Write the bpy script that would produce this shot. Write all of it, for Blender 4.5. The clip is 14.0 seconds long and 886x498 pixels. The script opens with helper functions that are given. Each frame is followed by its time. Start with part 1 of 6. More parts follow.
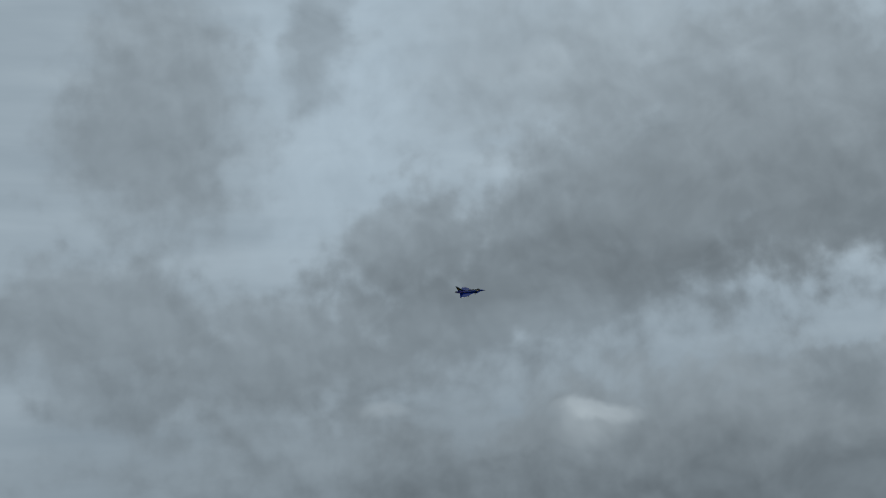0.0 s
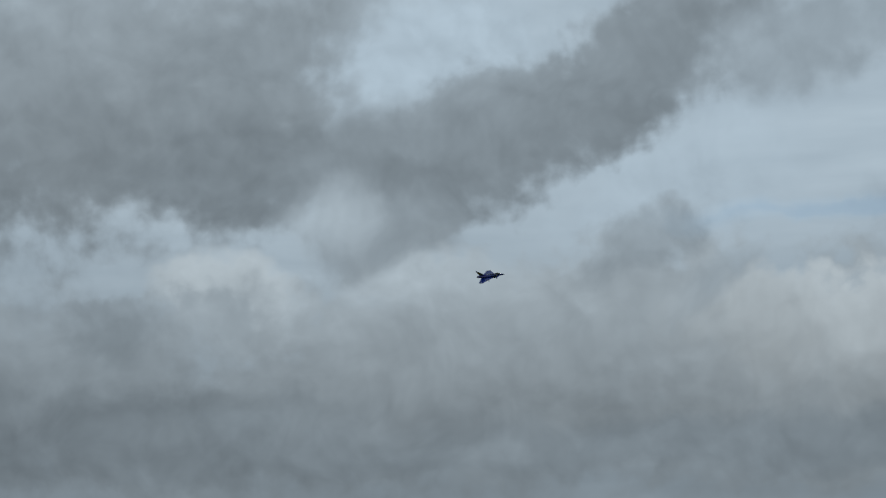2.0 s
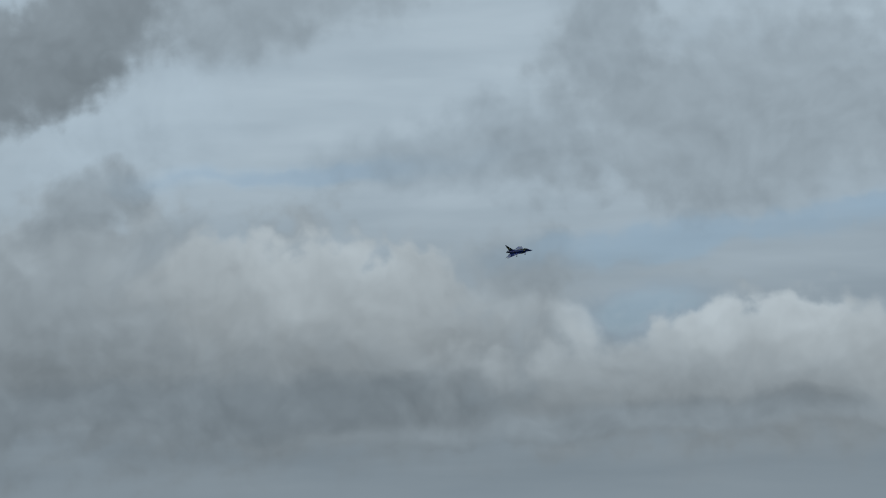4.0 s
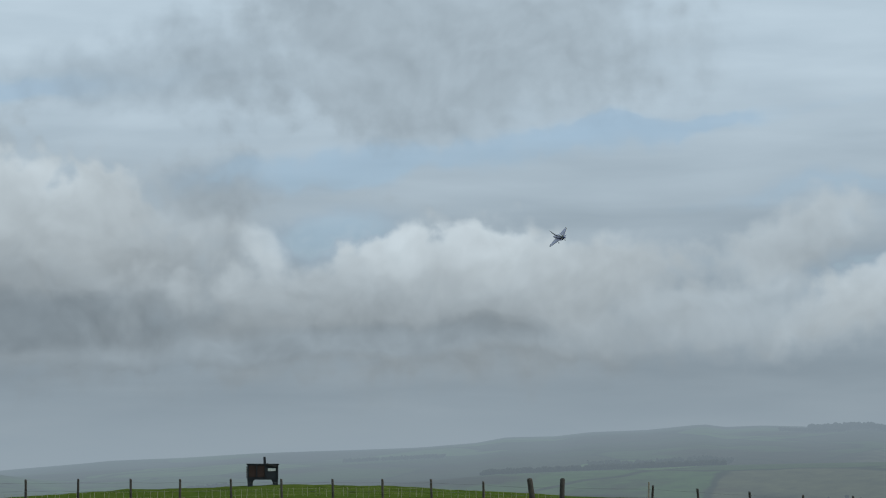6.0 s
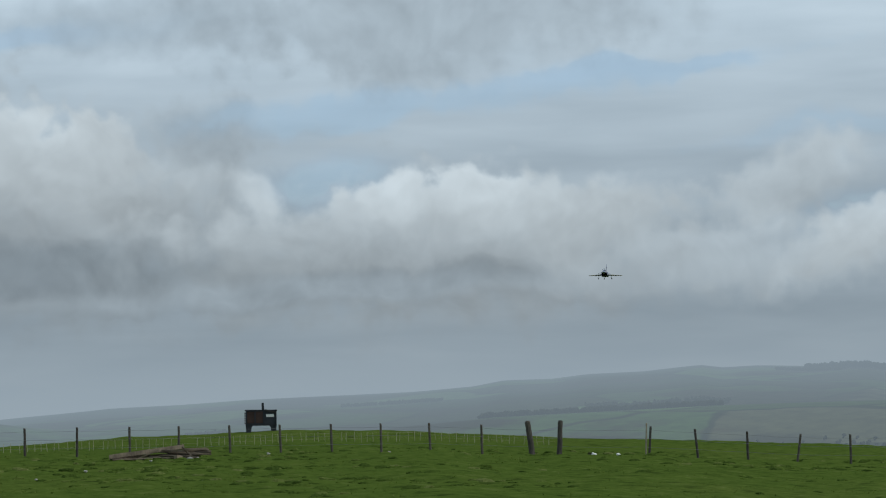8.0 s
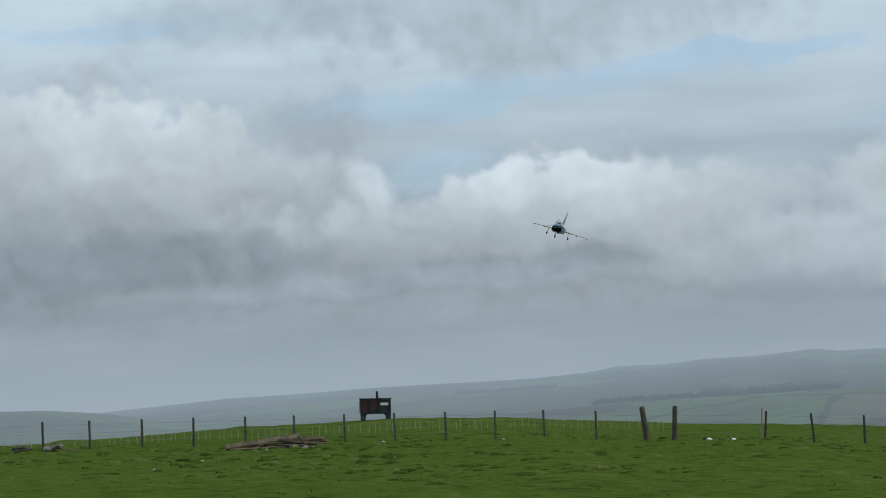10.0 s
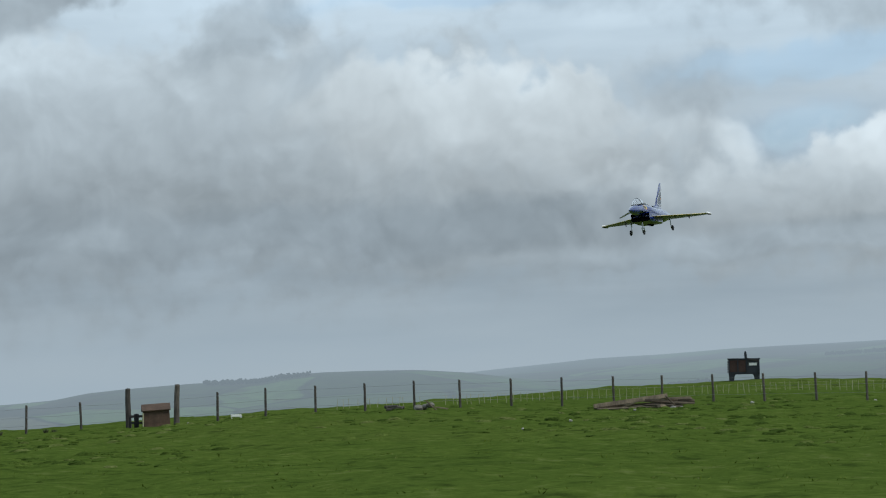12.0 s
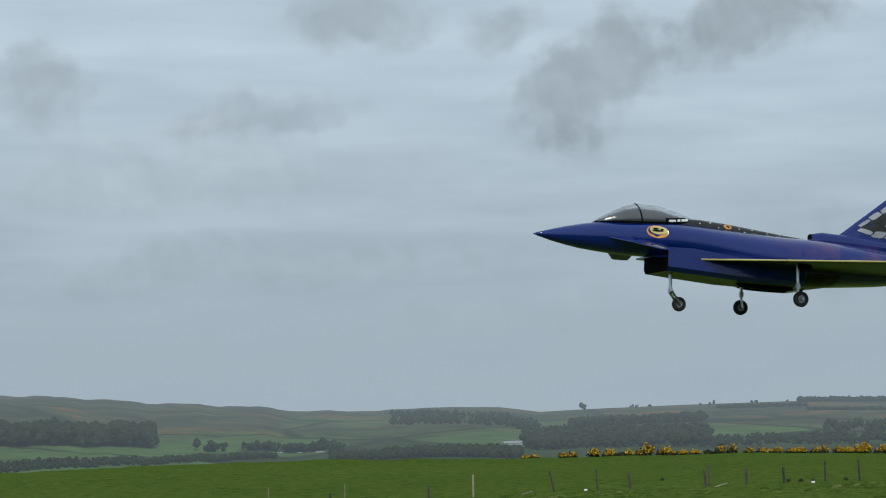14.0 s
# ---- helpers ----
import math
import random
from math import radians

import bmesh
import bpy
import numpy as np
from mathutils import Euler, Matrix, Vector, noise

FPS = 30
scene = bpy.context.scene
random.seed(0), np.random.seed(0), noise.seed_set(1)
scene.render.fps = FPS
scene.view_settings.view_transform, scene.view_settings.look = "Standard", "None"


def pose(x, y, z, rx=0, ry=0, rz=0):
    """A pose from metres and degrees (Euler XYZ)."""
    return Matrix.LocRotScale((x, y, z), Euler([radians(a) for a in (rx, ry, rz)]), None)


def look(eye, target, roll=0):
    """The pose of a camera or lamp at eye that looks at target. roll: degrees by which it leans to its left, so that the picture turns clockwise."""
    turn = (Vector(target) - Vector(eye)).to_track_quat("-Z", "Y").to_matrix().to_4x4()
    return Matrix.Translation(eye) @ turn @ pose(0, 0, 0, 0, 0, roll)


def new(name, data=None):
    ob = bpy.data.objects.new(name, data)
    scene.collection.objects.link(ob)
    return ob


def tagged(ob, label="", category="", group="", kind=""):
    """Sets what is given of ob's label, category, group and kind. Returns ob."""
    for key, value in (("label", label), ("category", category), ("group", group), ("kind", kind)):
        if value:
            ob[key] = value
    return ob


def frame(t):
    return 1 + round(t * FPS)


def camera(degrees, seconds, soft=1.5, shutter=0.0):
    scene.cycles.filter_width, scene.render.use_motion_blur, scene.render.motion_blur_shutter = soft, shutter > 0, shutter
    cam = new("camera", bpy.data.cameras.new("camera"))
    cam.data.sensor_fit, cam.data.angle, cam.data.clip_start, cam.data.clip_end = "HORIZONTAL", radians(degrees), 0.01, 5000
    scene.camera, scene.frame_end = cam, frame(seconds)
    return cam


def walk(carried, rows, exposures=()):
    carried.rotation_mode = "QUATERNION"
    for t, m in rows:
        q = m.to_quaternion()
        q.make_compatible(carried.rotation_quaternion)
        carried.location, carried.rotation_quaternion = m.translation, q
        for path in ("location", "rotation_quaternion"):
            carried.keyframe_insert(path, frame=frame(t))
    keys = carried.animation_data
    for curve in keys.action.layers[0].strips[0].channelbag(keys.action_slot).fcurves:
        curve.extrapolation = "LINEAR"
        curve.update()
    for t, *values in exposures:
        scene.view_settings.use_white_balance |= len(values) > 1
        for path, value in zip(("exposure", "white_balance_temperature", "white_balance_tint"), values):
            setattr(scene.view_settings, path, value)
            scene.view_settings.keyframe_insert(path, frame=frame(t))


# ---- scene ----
# ---- the camera: a hand-held long lens that turns on one spot ----
EYE = 1.65
cam = camera(21.9, 14.0, soft=1.15)
TURNS = [  # seconds, yaw, pitch, roll
    (0, 0.049, 10.477, -0.515),
    (0.5, -4.915, 10.417, -0.451),
    (1, -9.719, 9.982, -0.363),
    (1.5, -14.200, 9.550, -0.441),
    (2, -18.394, 9.084, -0.964),
    (2.5, -22.318, 8.665, -1.127),
    (3, -25.934, 8.424, -0.738),
    (3.5, -29.315, 8.198, -0.717),
    (4, -32.405, 7.982, -0.986),
    (4.2, -33.570, 7.850, -0.980),
    (6.3, -40.713, 5.717, -0.542),
    (6.5, -40.881, 5.494, -0.739),
    (7, -40.930, 5.012, -0.785),
    (9.5, -38.469, 4.332, -1.715),
    (10, -37.527, 4.344, -1.645),
    (10.5, -36.426, 4.191, -1.598),
    (11, -34.885, 3.962, -1.550),
    (11.5, -32.468, 3.757, -1.461),
    (12, -28.324, 3.585, -1.388),
    (12.5, -21.265, 3.401, -1.162),
    (12.8, -15.777, 3.285, -1.111),
    (13, -11.684, 3.129, -1.050),
    (13.2, -6.494, 2.912, -1.076),
    (13.4, 0.000, 2.720, -1.200),
    (13.5, 3.893, 2.657, -1.266),
    (13.6, 8.634, 2.726, -1.306),
    (13.8, 19.366, 2.903, -1.319),
    (14, 31.324, 3.133, -1.210),
]
EXPOSURES = [(0.0, -0.44), (1.5, -0.36), (3.0, -0.42), (4.2, -0.42), (6.3, -0.08), (7.0, -0.10), (9.5, 0.08), (11.0, 0.15), (11.5, 0.22), (12.5, 0.20), (13.0, 0.25), (13.5, 0.41), (14.0, 0.22)]
walk(cam, [(t, pose(0, 0, EYE, 90 + p, 0, y) @ pose(0, 0, 0, 0, 0, r)) for t, y, p, r in TURNS], EXPOSURES)

# ---- sky and sun ----
# clouds, far ones first: azimuth (left of +y is plus), elevation, half width, half height, tilt (degrees),
# tone of the top and of the base, softness of the top edge and of the base, thickness, greyness (minus: blue sky)
CLOUDS_1 = [
    (2.4, 14.03, 2.09, 3.63, 1, 0.841, 0.825, 0.9, 0.9, 0.7, 0.2),
    (7.4, 13.55, 1.96, 2.65, 1, 0.665, 0.614, 0.5, 0.7, 0.85, 0.5),
    (6.9, 15.38, 1.26, 1.26, 1, 0.701, 0.66, 0.6, 0.8, 0.55, 0.5),
    (3.3, 15.71, 0.5, 1.54, -14, 0.68, 0.66, 0.7, 0.8, 0.75, 0.4),
    (-3.3, 15.09, 3.63, 1.96, 1, 0.753, 0.691, 0.7, 0.8, 0.7, 0.5),
    (-8.2, 13.95, 4.61, 2.79, 11, 0.701, 0.629, 0.8, 0.8, 0.85, 0.6),
    (-4.9, 11.39, 6.84, 2.51, 23, 0.691, 0.534, 0.4, 0.5, 0.95, 0.5),
    (-3.0, 10.03, 3.63, 1.47, 16, 0.589, 0.521, 0.7, 0.5, 0.85, 0.5),
]
CLOUDS_2 = [
    (1.0, 10.43, 1.68, 0.98, 11, 0.66, 0.561, 0.6, 0.6, 0.8, 0.5),
    (-1.6, 8.92, 2.09, 0.63, 1, 0.609, 0.589, 0.8, 0.6, 0.6, 0.5),
    (-2.6, 15.18, 0.45, 0.42, 1, 0.813, 0.784, 0.6, 0.7, 0.6, 0.5),
    (-5.2, 15.74, 0.77, 0.98, 1, 0.803, 0.753, 0.7, 0.8, 0.6, 0.5),
    (-4.7, 7.88, 5.87, 1.12, 6, 0.722, 0.68, 0.8, 0.8, 0.5, 0.3),
    (8.6, 8.49, 3.07, 1.33, 1, 0.65, 0.599, 0.45, 0.7, 0.85, 0.5),
    (4.4, 7.68, 3.35, 1.26, 7, 0.65, 0.585, 0.5, 0.7, 0.85, 0.5),
    (8.5, 6.61, 1.4, 0.45, 1, 0.619, 0.589, 0.6, 0.7, 0.6, 0.4),
]
CLOUDS_3 = [
    (-0.8, 4.98, 7.26, 1.05, 1, 0.609, 0.561, 0.8, 0.9, 0.65, 0.5),
    (-7.6, 5.3, 3.63, 1.96, 9, 0.65, 0.548, 0.45, 0.9, 0.9, 0.5),
    (-10.0, 6.77, 1.68, 0.84, 1, 0.64, 0.599, 0.4, 0.7, 0.75, 0.5),
    (-0.1, 6.4, 0.84, 0.56, 1, 0.67, 0.64, 0.6, 0.7, 0.5, 0.4),
]
CLOUDS_4 = [
    (-24.1, 10.74, 2.65, 2.09, 40, 0.821, 0.805, 0.8, 0.8, 0.7, 0.2),
    (-11.9, 12.96, 6.7, 2.51, 8, 0.695, 0.558, 0.6, 0.55, 0.9, 0.6),
    (-13.9, 11.12, 3.07, 1.26, 0, 0.596, 0.54, 0.6, 0.5, 0.8, 0.5),
    (-14.2, 13.94, 2.09, 1.12, 0, 0.606, 0.606, 0.9, 0.9, 0.5, 0.5),
    (-18.5, 13.87, 2.79, 1.4, 15, 0.846, 0.815, 0.5, 0.5, 0.95, 0.2),
    (-23.1, 13.29, 3.77, 1.26, 35, 0.626, 0.54, 0.35, 0.5, 0.95, 0.5),
    (-19.2, 11.46, 3.63, 1.26, 15, 0.626, 0.568, 0.6, 0.5, 0.85, 0.5),
    (-17.0, 9.67, 1.54, 0.84, -10, 0.645, 0.626, 0.6, 0.7, 0.7, 0.5),
]
CLOUDS_5 = [
    (-15.6, 9.9, 0.67, 0.5, 10, 0.794, 0.764, 0.9, 1, 0.55, 0.5),
    (-17.7, 8.25, 1.82, 0.63, 0, 0.805, 0.735, 0.5, 0.8, 0.75, 0.8),
    (-13.0, 8.02, 1.4, 0.81, -5, 0.832, 0.783, 0.3, 0.6, 0.95, 0.9),
    (-14.1, 7.44, 1.05, 0.7, 0, 0.799, 0.751, 0.4, 0.7, 0.7, 0.8),
    (-19.4, 5.97, 8.1, 2.44, 6, 0.715, 0.523, 0.4, 0.9, 0.95, 0.7),
    (-7.3, 5.62, 6.01, 1.54, 3, 0.665, 0.523, 0.45, 0.9, 0.88, 0.6),
    (-10.0, 7.2, 1.06, 0.7, 0, 0.63, 0.587, 0.3, 0.7, 0.85, 0.5),
    (-12.8, 7.24, 0.67, 0.7, 0, 0.685, 0.655, 0.35, 0.7, 0.75, 0.6),
]
CLOUDS_6 = [
    (-14.4, 4.49, 12.57, 0.84, 0, 0.514, 0.506, 0.9, 0.9, 0.65, 0.4),
]
CLOUDS_7 = [
    (-19.0, 11.97, 3.63, 1.12, 16, 0.658, 0.569, 0.45, 0.5, 0.85, 0.5),
    (-16.9, 9.43, 1.54, 0.84, 21, 0.678, 0.618, 0.5, 0.6, 0.75, 0.5),
    (-27.7, 13.98, 3.35, 0.84, 11, 0.698, 0.668, 0.6, 0.7, 0.8, 0.4),
    (-15.7, 9.83, 0.98, 0.59, 16, 0.809, 0.779, 0.8, 0.9, 0.65, 0.6),
    (-18.3, 7.9, 2.37, 0.84, 6, 0.809, 0.739, 0.45, 0.8, 0.75, 0.7),
    (-32.6, 10.54, 2.79, 0.77, 6, 0.729, 0.698, 0.7, 0.8, 0.6, 0.2),
    (-36.7, 12.88, 1.33, 1.68, 1, 0.718, 0.688, 0.6, 0.8, 0.75, 0.4),
    (-29.0, 5.42, 8.1, 1.96, 1, 0.729, 0.559, 0.5, 0.8, 0.92, 0.8),
]
CLOUDS_8 = [
    (-20.5, 6.36, 5.17, 1.82, 6, 0.729, 0.569, 0.45, 0.9, 0.85, 0.7),
    (-26.9, 7.15, 1.96, 1.05, -7, 0.823, 0.678, 0.25, 0.9, 0.92, 1),
    (-30.4, 6.55, 2.79, 1.2, 1, 0.806, 0.668, 0.22, 0.9, 0.95, 1),
    (-23.5, 9.17, 1.4, 0.53, 26, 0.683, 0.643, 0.6, 0.7, 0.85, 0.5),
    (-25.2, 8.16, 0.84, 0.39, 31, 0.698, 0.673, 0.6, 0.7, 0.7, 0.5),
    (-26.4, 4.1, 9.5, 0.5, 1, 0.524, 0.515, 0.8, 0.7, 0.85, 0.4),
    (-34.4, 7.4, 1.23, 0.59, 1, 0.673, 0.643, 0.7, 0.8, 0.75, 0.5),
]
CLOUDS_9 = [
    (-39.6, 11.51, 4.05, 1.75, 11, 0.724, 0.668, 0.55, 0.6, 0.82, 0.4),
    (-40.0, 9.11, 1.82, 0.56, 11, 0.693, 0.673, 0.7, 0.7, 0.5, 0.4),
    (-36.8, 13.01, 1.12, 1.05, 1, 0.698, 0.678, 0.6, 0.7, 0.6, 0.3),
    (-38.1, 8.05, 3.21, 0.31, 6, 0.739, 0.739, 0.9, 0.9, 0.75, -0.8),
    (-37.5, 6.37, 1.26, 0.56, 1, 0.739, 0.739, 0.8, 0.8, 0.8, -0.8),
    (-29.3, 10.0, 3.63, 0.25, 4, 0.739, 0.739, 0.9, 0.9, 0.55, -0.7),
    (-43.7, 8.66, 2.09, 0.28, 4, 0.739, 0.739, 0.9, 0.9, 0.5, -0.7),
    (-40.1, 4.68, 5.45, 1.47, 1, 0.779, 0.588, 0.35, 0.8, 0.92, 0.9),
]
CLOUDS_10 = [
    (-43.6, 5.28, 1.82, 0.91, 1, 0.788, 0.688, 0.35, 0.8, 0.85, 0.9),
    (-39.0, 5.74, 1.09, 0.61, 1, 0.834, 0.76, 0.25, 0.9, 0.95, 1),
    (-41.0, 5.71, 1.51, 0.67, 1, 0.839, 0.739, 0.25, 0.9, 0.95, 1),
    (-35.9, 6.26, 0.56, 0.31, -14, 0.844, 0.798, 0.6, 0.9, 0.7, 1),
    (-37.7, 3.65, 4.47, 0.31, 4, 0.551, 0.542, 0.8, 0.6, 0.7, 0.5),
]
CLOUDS_11 = [
    (-41.2, 10.58, 4.61, 1.33, 4, 0.727, 0.698, 0.55, 0.7, 0.82, 0.4),
    (-39.2, 9.34, 1.61, 0.39, 6, 0.7, 0.685, 0.7, 0.7, 0.6, 0.4),
    (-34.0, 10.6, 2.37, 0.84, 6, 0.722, 0.705, 0.7, 0.8, 0.6, 0.3),
    (-44.9, 8.94, 3.21, 0.22, 5, 0.689, 0.689, 0.9, 0.9, 0.7, -0.8),
    (-50.1, 5.11, 1.33, 0.45, 16, 0.689, 0.689, 0.8, 0.8, 0.7, -0.7),
    (-51.0, 7.38, 2.93, 0.2, 4, 0.689, 0.689, 0.9, 0.9, 0.5, -0.7),
    (-49.2, 6.04, 1.54, 0.77, 21, 0.762, 0.708, 0.4, 0.6, 0.85, 0.9),
    (-48.8, 4.3, 3.63, 0.7, 1, 0.746, 0.717, 0.5, 0.8, 0.75, 0.8),
]
CLOUDS_12 = [
    (-51.3, 4.73, 1.82, 0.77, 16, 0.798, 0.717, 0.3, 0.8, 0.88, 1),
    (-43.7, 5.61, 1.82, 0.77, 1, 0.786, 0.708, 0.4, 0.9, 0.8, 1),
    (-36.8, 3.57, 5.03, 0.28, 2, 0.665, 0.655, 0.8, 0.6, 0.6, 0.5),
]
CLOUDS_13 = [
    (-14.5, 4.37, 4.61, 0.63, 1, 0.607, 0.581, 0.8, 0.7, 0.6, 0.5),
    (-24.3, 3.91, 5.31, 0.56, 3, 0.616, 0.59, 0.8, 0.6, 0.6, 0.5),
    (-19.8, 4.01, 1.26, 0.31, 4, 0.674, 0.669, 0.9, 0.9, 0.35, 0.6),
]
CLOUDS_14 = [
    (27.6, 7.29, 1.61, 0.95, 39, 0.621, 0.6, 0.5, 0.6, 0.85, 0.5),
    (23.5, 8.54, 1.61, 0.73, 6, 0.613, 0.596, 0.5, 0.6, 0.85, 0.5),
    (29.7, 8.75, 0.87, 0.47, 11, 0.637, 0.625, 0.6, 0.6, 0.7, 0.5),
    (33.2, 8.96, 1.33, 0.56, -4, 0.644, 0.629, 0.7, 0.7, 0.7, 0.5),
    (41.2, 7.41, 0.81, 0.92, 21, 0.648, 0.637, 0.6, 0.7, 0.7, 0.5),
    (35.6, 6.47, 1.54, 0.39, 6, 0.657, 0.644, 0.7, 0.7, 0.7, 0.4),
    (36.3, 2.82, 4.89, 0.53, 2, 0.637, 0.625, 0.8, 0.7, 0.6, 0.4),
    (37.3, 6.26, 0.59, 0.18, 1, 0.712, 0.689, 0.9, 0.9, 0.6, 0.8),
]
CLOUDS_15 = [
    (39.4, 6.0, 0.31, 0.15, 1, 0.712, 0.689, 0.9, 0.9, 0.6, 0.8),
    (38.1, 4.95, 4.61, 0.7, 1, 0.679, 0.666, 0.9, 0.9, 0.5, 0.6),
    (29.0, 1.4, 5.87, 0.42, 1, 0.652, 0.637, 0.9, 0.8, 0.5, 0.4),
]
CLOUDS_16 = [
    (-4.0, 6.4, 0.81, 0.18, 3, 0.836, 0.822, 0.7, 0.8, 0.62, 0.9),
    (-3.8, 6.07, 0.53, 0.25, 11, 0.819, 0.794, 0.9, 0.9, 0.42, 0.9),
    (1.3, 6.38, 0.36, 0.17, 1, 0.784, 0.764, 1, 1, 0.5, 0.7),
]
CLOUDS_17 = [
    (19.9, 2.79, 2.37, 0.87, 9, 0.631, 0.617, 0.7, 0.7, 0.6, 0.4),
    (14.9, 4.21, 3.63, 0.84, 5, 0.648, 0.631, 0.8, 0.8, 0.5, 0.4),
]
CLOUDS = CLOUDS_1 + CLOUDS_2 + CLOUDS_3 + CLOUDS_4 + CLOUDS_5 + CLOUDS_6 + CLOUDS_7 + CLOUDS_8 + CLOUDS_9 + CLOUDS_10 + CLOUDS_11 + CLOUDS_12 + CLOUDS_13 + CLOUDS_14 + CLOUDS_15 + CLOUDS_16 + CLOUDS_17
SUN_UP, SUN_ROUND = 48.0, 200.0


def sky_world():
    world = bpy.data.worlds.new("sky")
    scene.world = world
    world.use_nodes = True
    nt = world.node_tree
    nt.nodes.clear()
    N, L = nt.nodes.new, nt.links.new

    def give(socket, v):
        if isinstance(v, (int, float)):
            socket.default_value = v
        elif isinstance(v, tuple):
            socket.default_value = v
        else:
            L(v, socket)

    def math_node(op, *values):
        n = N("ShaderNodeMath")
        n.operation = op
        for socket, v in zip(n.inputs, values):
            give(socket, v)
        return n.outputs[0]

    def vector_node(op, *values):
        n = N("ShaderNodeVectorMath")
        n.operation = op
        for socket, v in zip(n.inputs, values):
            give(socket, v)
        return n

    def fade(value, a0, a1, b0, b1, kind="SMOOTHSTEP"):
        r = N("ShaderNodeMapRange")
        r.interpolation_type = kind
        for name, v in (("From Min", a0), ("From Max", a1), ("To Min", b0), ("To Max", b1)):
            give(r.inputs[name], v)
        L(value, r.inputs["Value"])
        return r.outputs[0]

    def mixed(fac, a, b):
        n = N("ShaderNodeMix")
        for name, v in (("Factor", fac), ("A", a), ("B", b)):
            give(n.inputs[name], v)
        return n.outputs["Result"]

    def noise_node(vec, scale, detail, rough, dist=0.0):
        n = N("ShaderNodeTexNoise")
        n.noise_dimensions = "2D"
        for name, v in (("Scale", scale), ("Detail", detail), ("Roughness", rough), ("Distortion", dist)):
            n.inputs[name].default_value = v
        L(vec, n.inputs["Vector"])
        return n

    def billow_node(vec, scale, detail):
        """Round heaps: nought in the middle of each."""
        n = N("ShaderNodeTexVoronoi")
        n.voronoi_dimensions = "2D"
        n.feature = "SMOOTH_F1"
        for name, v in (("Scale", scale), ("Detail", detail), ("Roughness", 0.55), ("Smoothness", 0.25)):
            n.inputs[name].default_value = v
        n.normalize = True
        L(vec, n.inputs["Vector"])
        return n.outputs["Distance"]

    sep = N("ShaderNodeSeparateXYZ")
    L(N("ShaderNodeTexCoord").outputs["Generated"], sep.inputs[0])
    az = math_node("MULTIPLY", math_node("ARCTAN2", math_node("MULTIPLY", sep.outputs[0], -1.0), sep.outputs[1]), 180 / math.pi)
    el = math_node("MULTIPLY", math_node("ARCSINE", sep.outputs[2]), 180 / math.pi)
    plane = N("ShaderNodeCombineXYZ")
    L(az, plane.inputs[0])
    L(el, plane.inputs[1])
    angles = plane.outputs[0]

    def pushed(vec, scale, amount, detail, squash):
        """The angles pushed about by noise, for ragged cloud edges."""
        n = noise_node(vector_node("MULTIPLY", vec, (1.0, squash, 1.0)).outputs[0], scale, detail, 0.6)
        s = vector_node("SUBTRACT", n.outputs["Color"], (0.5, 0.5, 0.5)).outputs[0]
        return vector_node("MULTIPLY_ADD", s, (amount, amount, 0.0), vec).outputs[0]

    ragged = pushed(pushed(angles, 0.30, 1.1, 1.0, 1.3), 1.2, 0.30, 2.0, 1.2)
    # heaps of vapour: the side of each heap towards the light is pale, its underside dull
    above = vector_node("ADD", ragged, (-0.12, 0.30, 0.0)).outputs[0]
    heaps, heaps_above = noise_node(ragged, 0.42, 4.0, 0.48).outputs["Fac"], noise_node(above, 0.42, 4.0, 0.48).outputs["Fac"]
    relief = math_node("SUBTRACT", heaps, heaps_above)
    billows = math_node("SUBTRACT", billow_node(ragged, 0.75, 2.0), 0.36)
    fine = math_node("SUBTRACT", noise_node(angles, 1.5, 4.0, 0.44).outputs["Fac"], 0.5)
    erosion = math_node("ADD", math_node("MULTIPLY_ADD", fine, EROSION[0], math_node("MULTIPLY", billows, EROSION[1])), math_node("MULTIPLY", math_node("SUBTRACT", heaps, 0.5), EROSION[2]))
    dapple = math_node("MULTIPLY_ADD", relief, RELIEF[0], math_node("MULTIPLY_ADD", fine, RELIEF[1], math_node("MULTIPLY", billows, RELIEF[2])))

    # the haze near the horizon swallows the detail
    clear = fade(el, 0.6, 3.8, 0.10, 1.0)
    # the veil behind the heaps: long thin streaks, paler higher up
    streaks = noise_node(vector_node("MULTIPLY", angles, (0.32, 1.9, 1.0)).outputs[0], 0.6, 4.0, 0.45, 0.15).outputs["Fac"]
    veil = mixed(fade(az, -8.0, 14.0, 0.0, 1.0), math_node("ADD", fade(el, 2.0, 12.0, 0.608, 0.810), fade(el, 0.5, 3.2, 0.035, 0.0)), fade(el, 0.0, 9.0, 0.642, 0.730))
    veil = math_node("MULTIPLY_ADD", math_node("SUBTRACT", streaks, 0.5), math_node("MULTIPLY", clear, 0.11), veil)
    tone, grey = veil, math_node("MULTIPLY_ADD", streaks, 0.3, 0.15)
    for a, e, w, h, tilt, top, base, soft_top, soft_base, thick, greyness in CLOUDS:
        # each cloud hangs on the one before, which keeps the node tree shallow
        here = vector_node("MULTIPLY_ADD", tone, (0.00001, 0.00001, 0.0), ragged).outputs[0]
        m = N("ShaderNodeMapping")
        m.vector_type = "TEXTURE"
        m.inputs["Location"].default_value = (a, e, 0)
        # azimuth grows to the left, so the tilt turns the other way round
        m.inputs["Rotation"].default_value = (0, 0, radians(-tilt))
        m.inputs["Scale"].default_value = (w * CLOUD_SPREAD, h * CLOUD_SPREAD, 1)
        L(here, m.inputs[0])
        ys = N("ShaderNodeSeparateXYZ")
        L(m.outputs[0], ys.inputs[0])
        far = math_node("ADD", vector_node("LENGTH", m.outputs[0]).outputs["Value"], erosion)
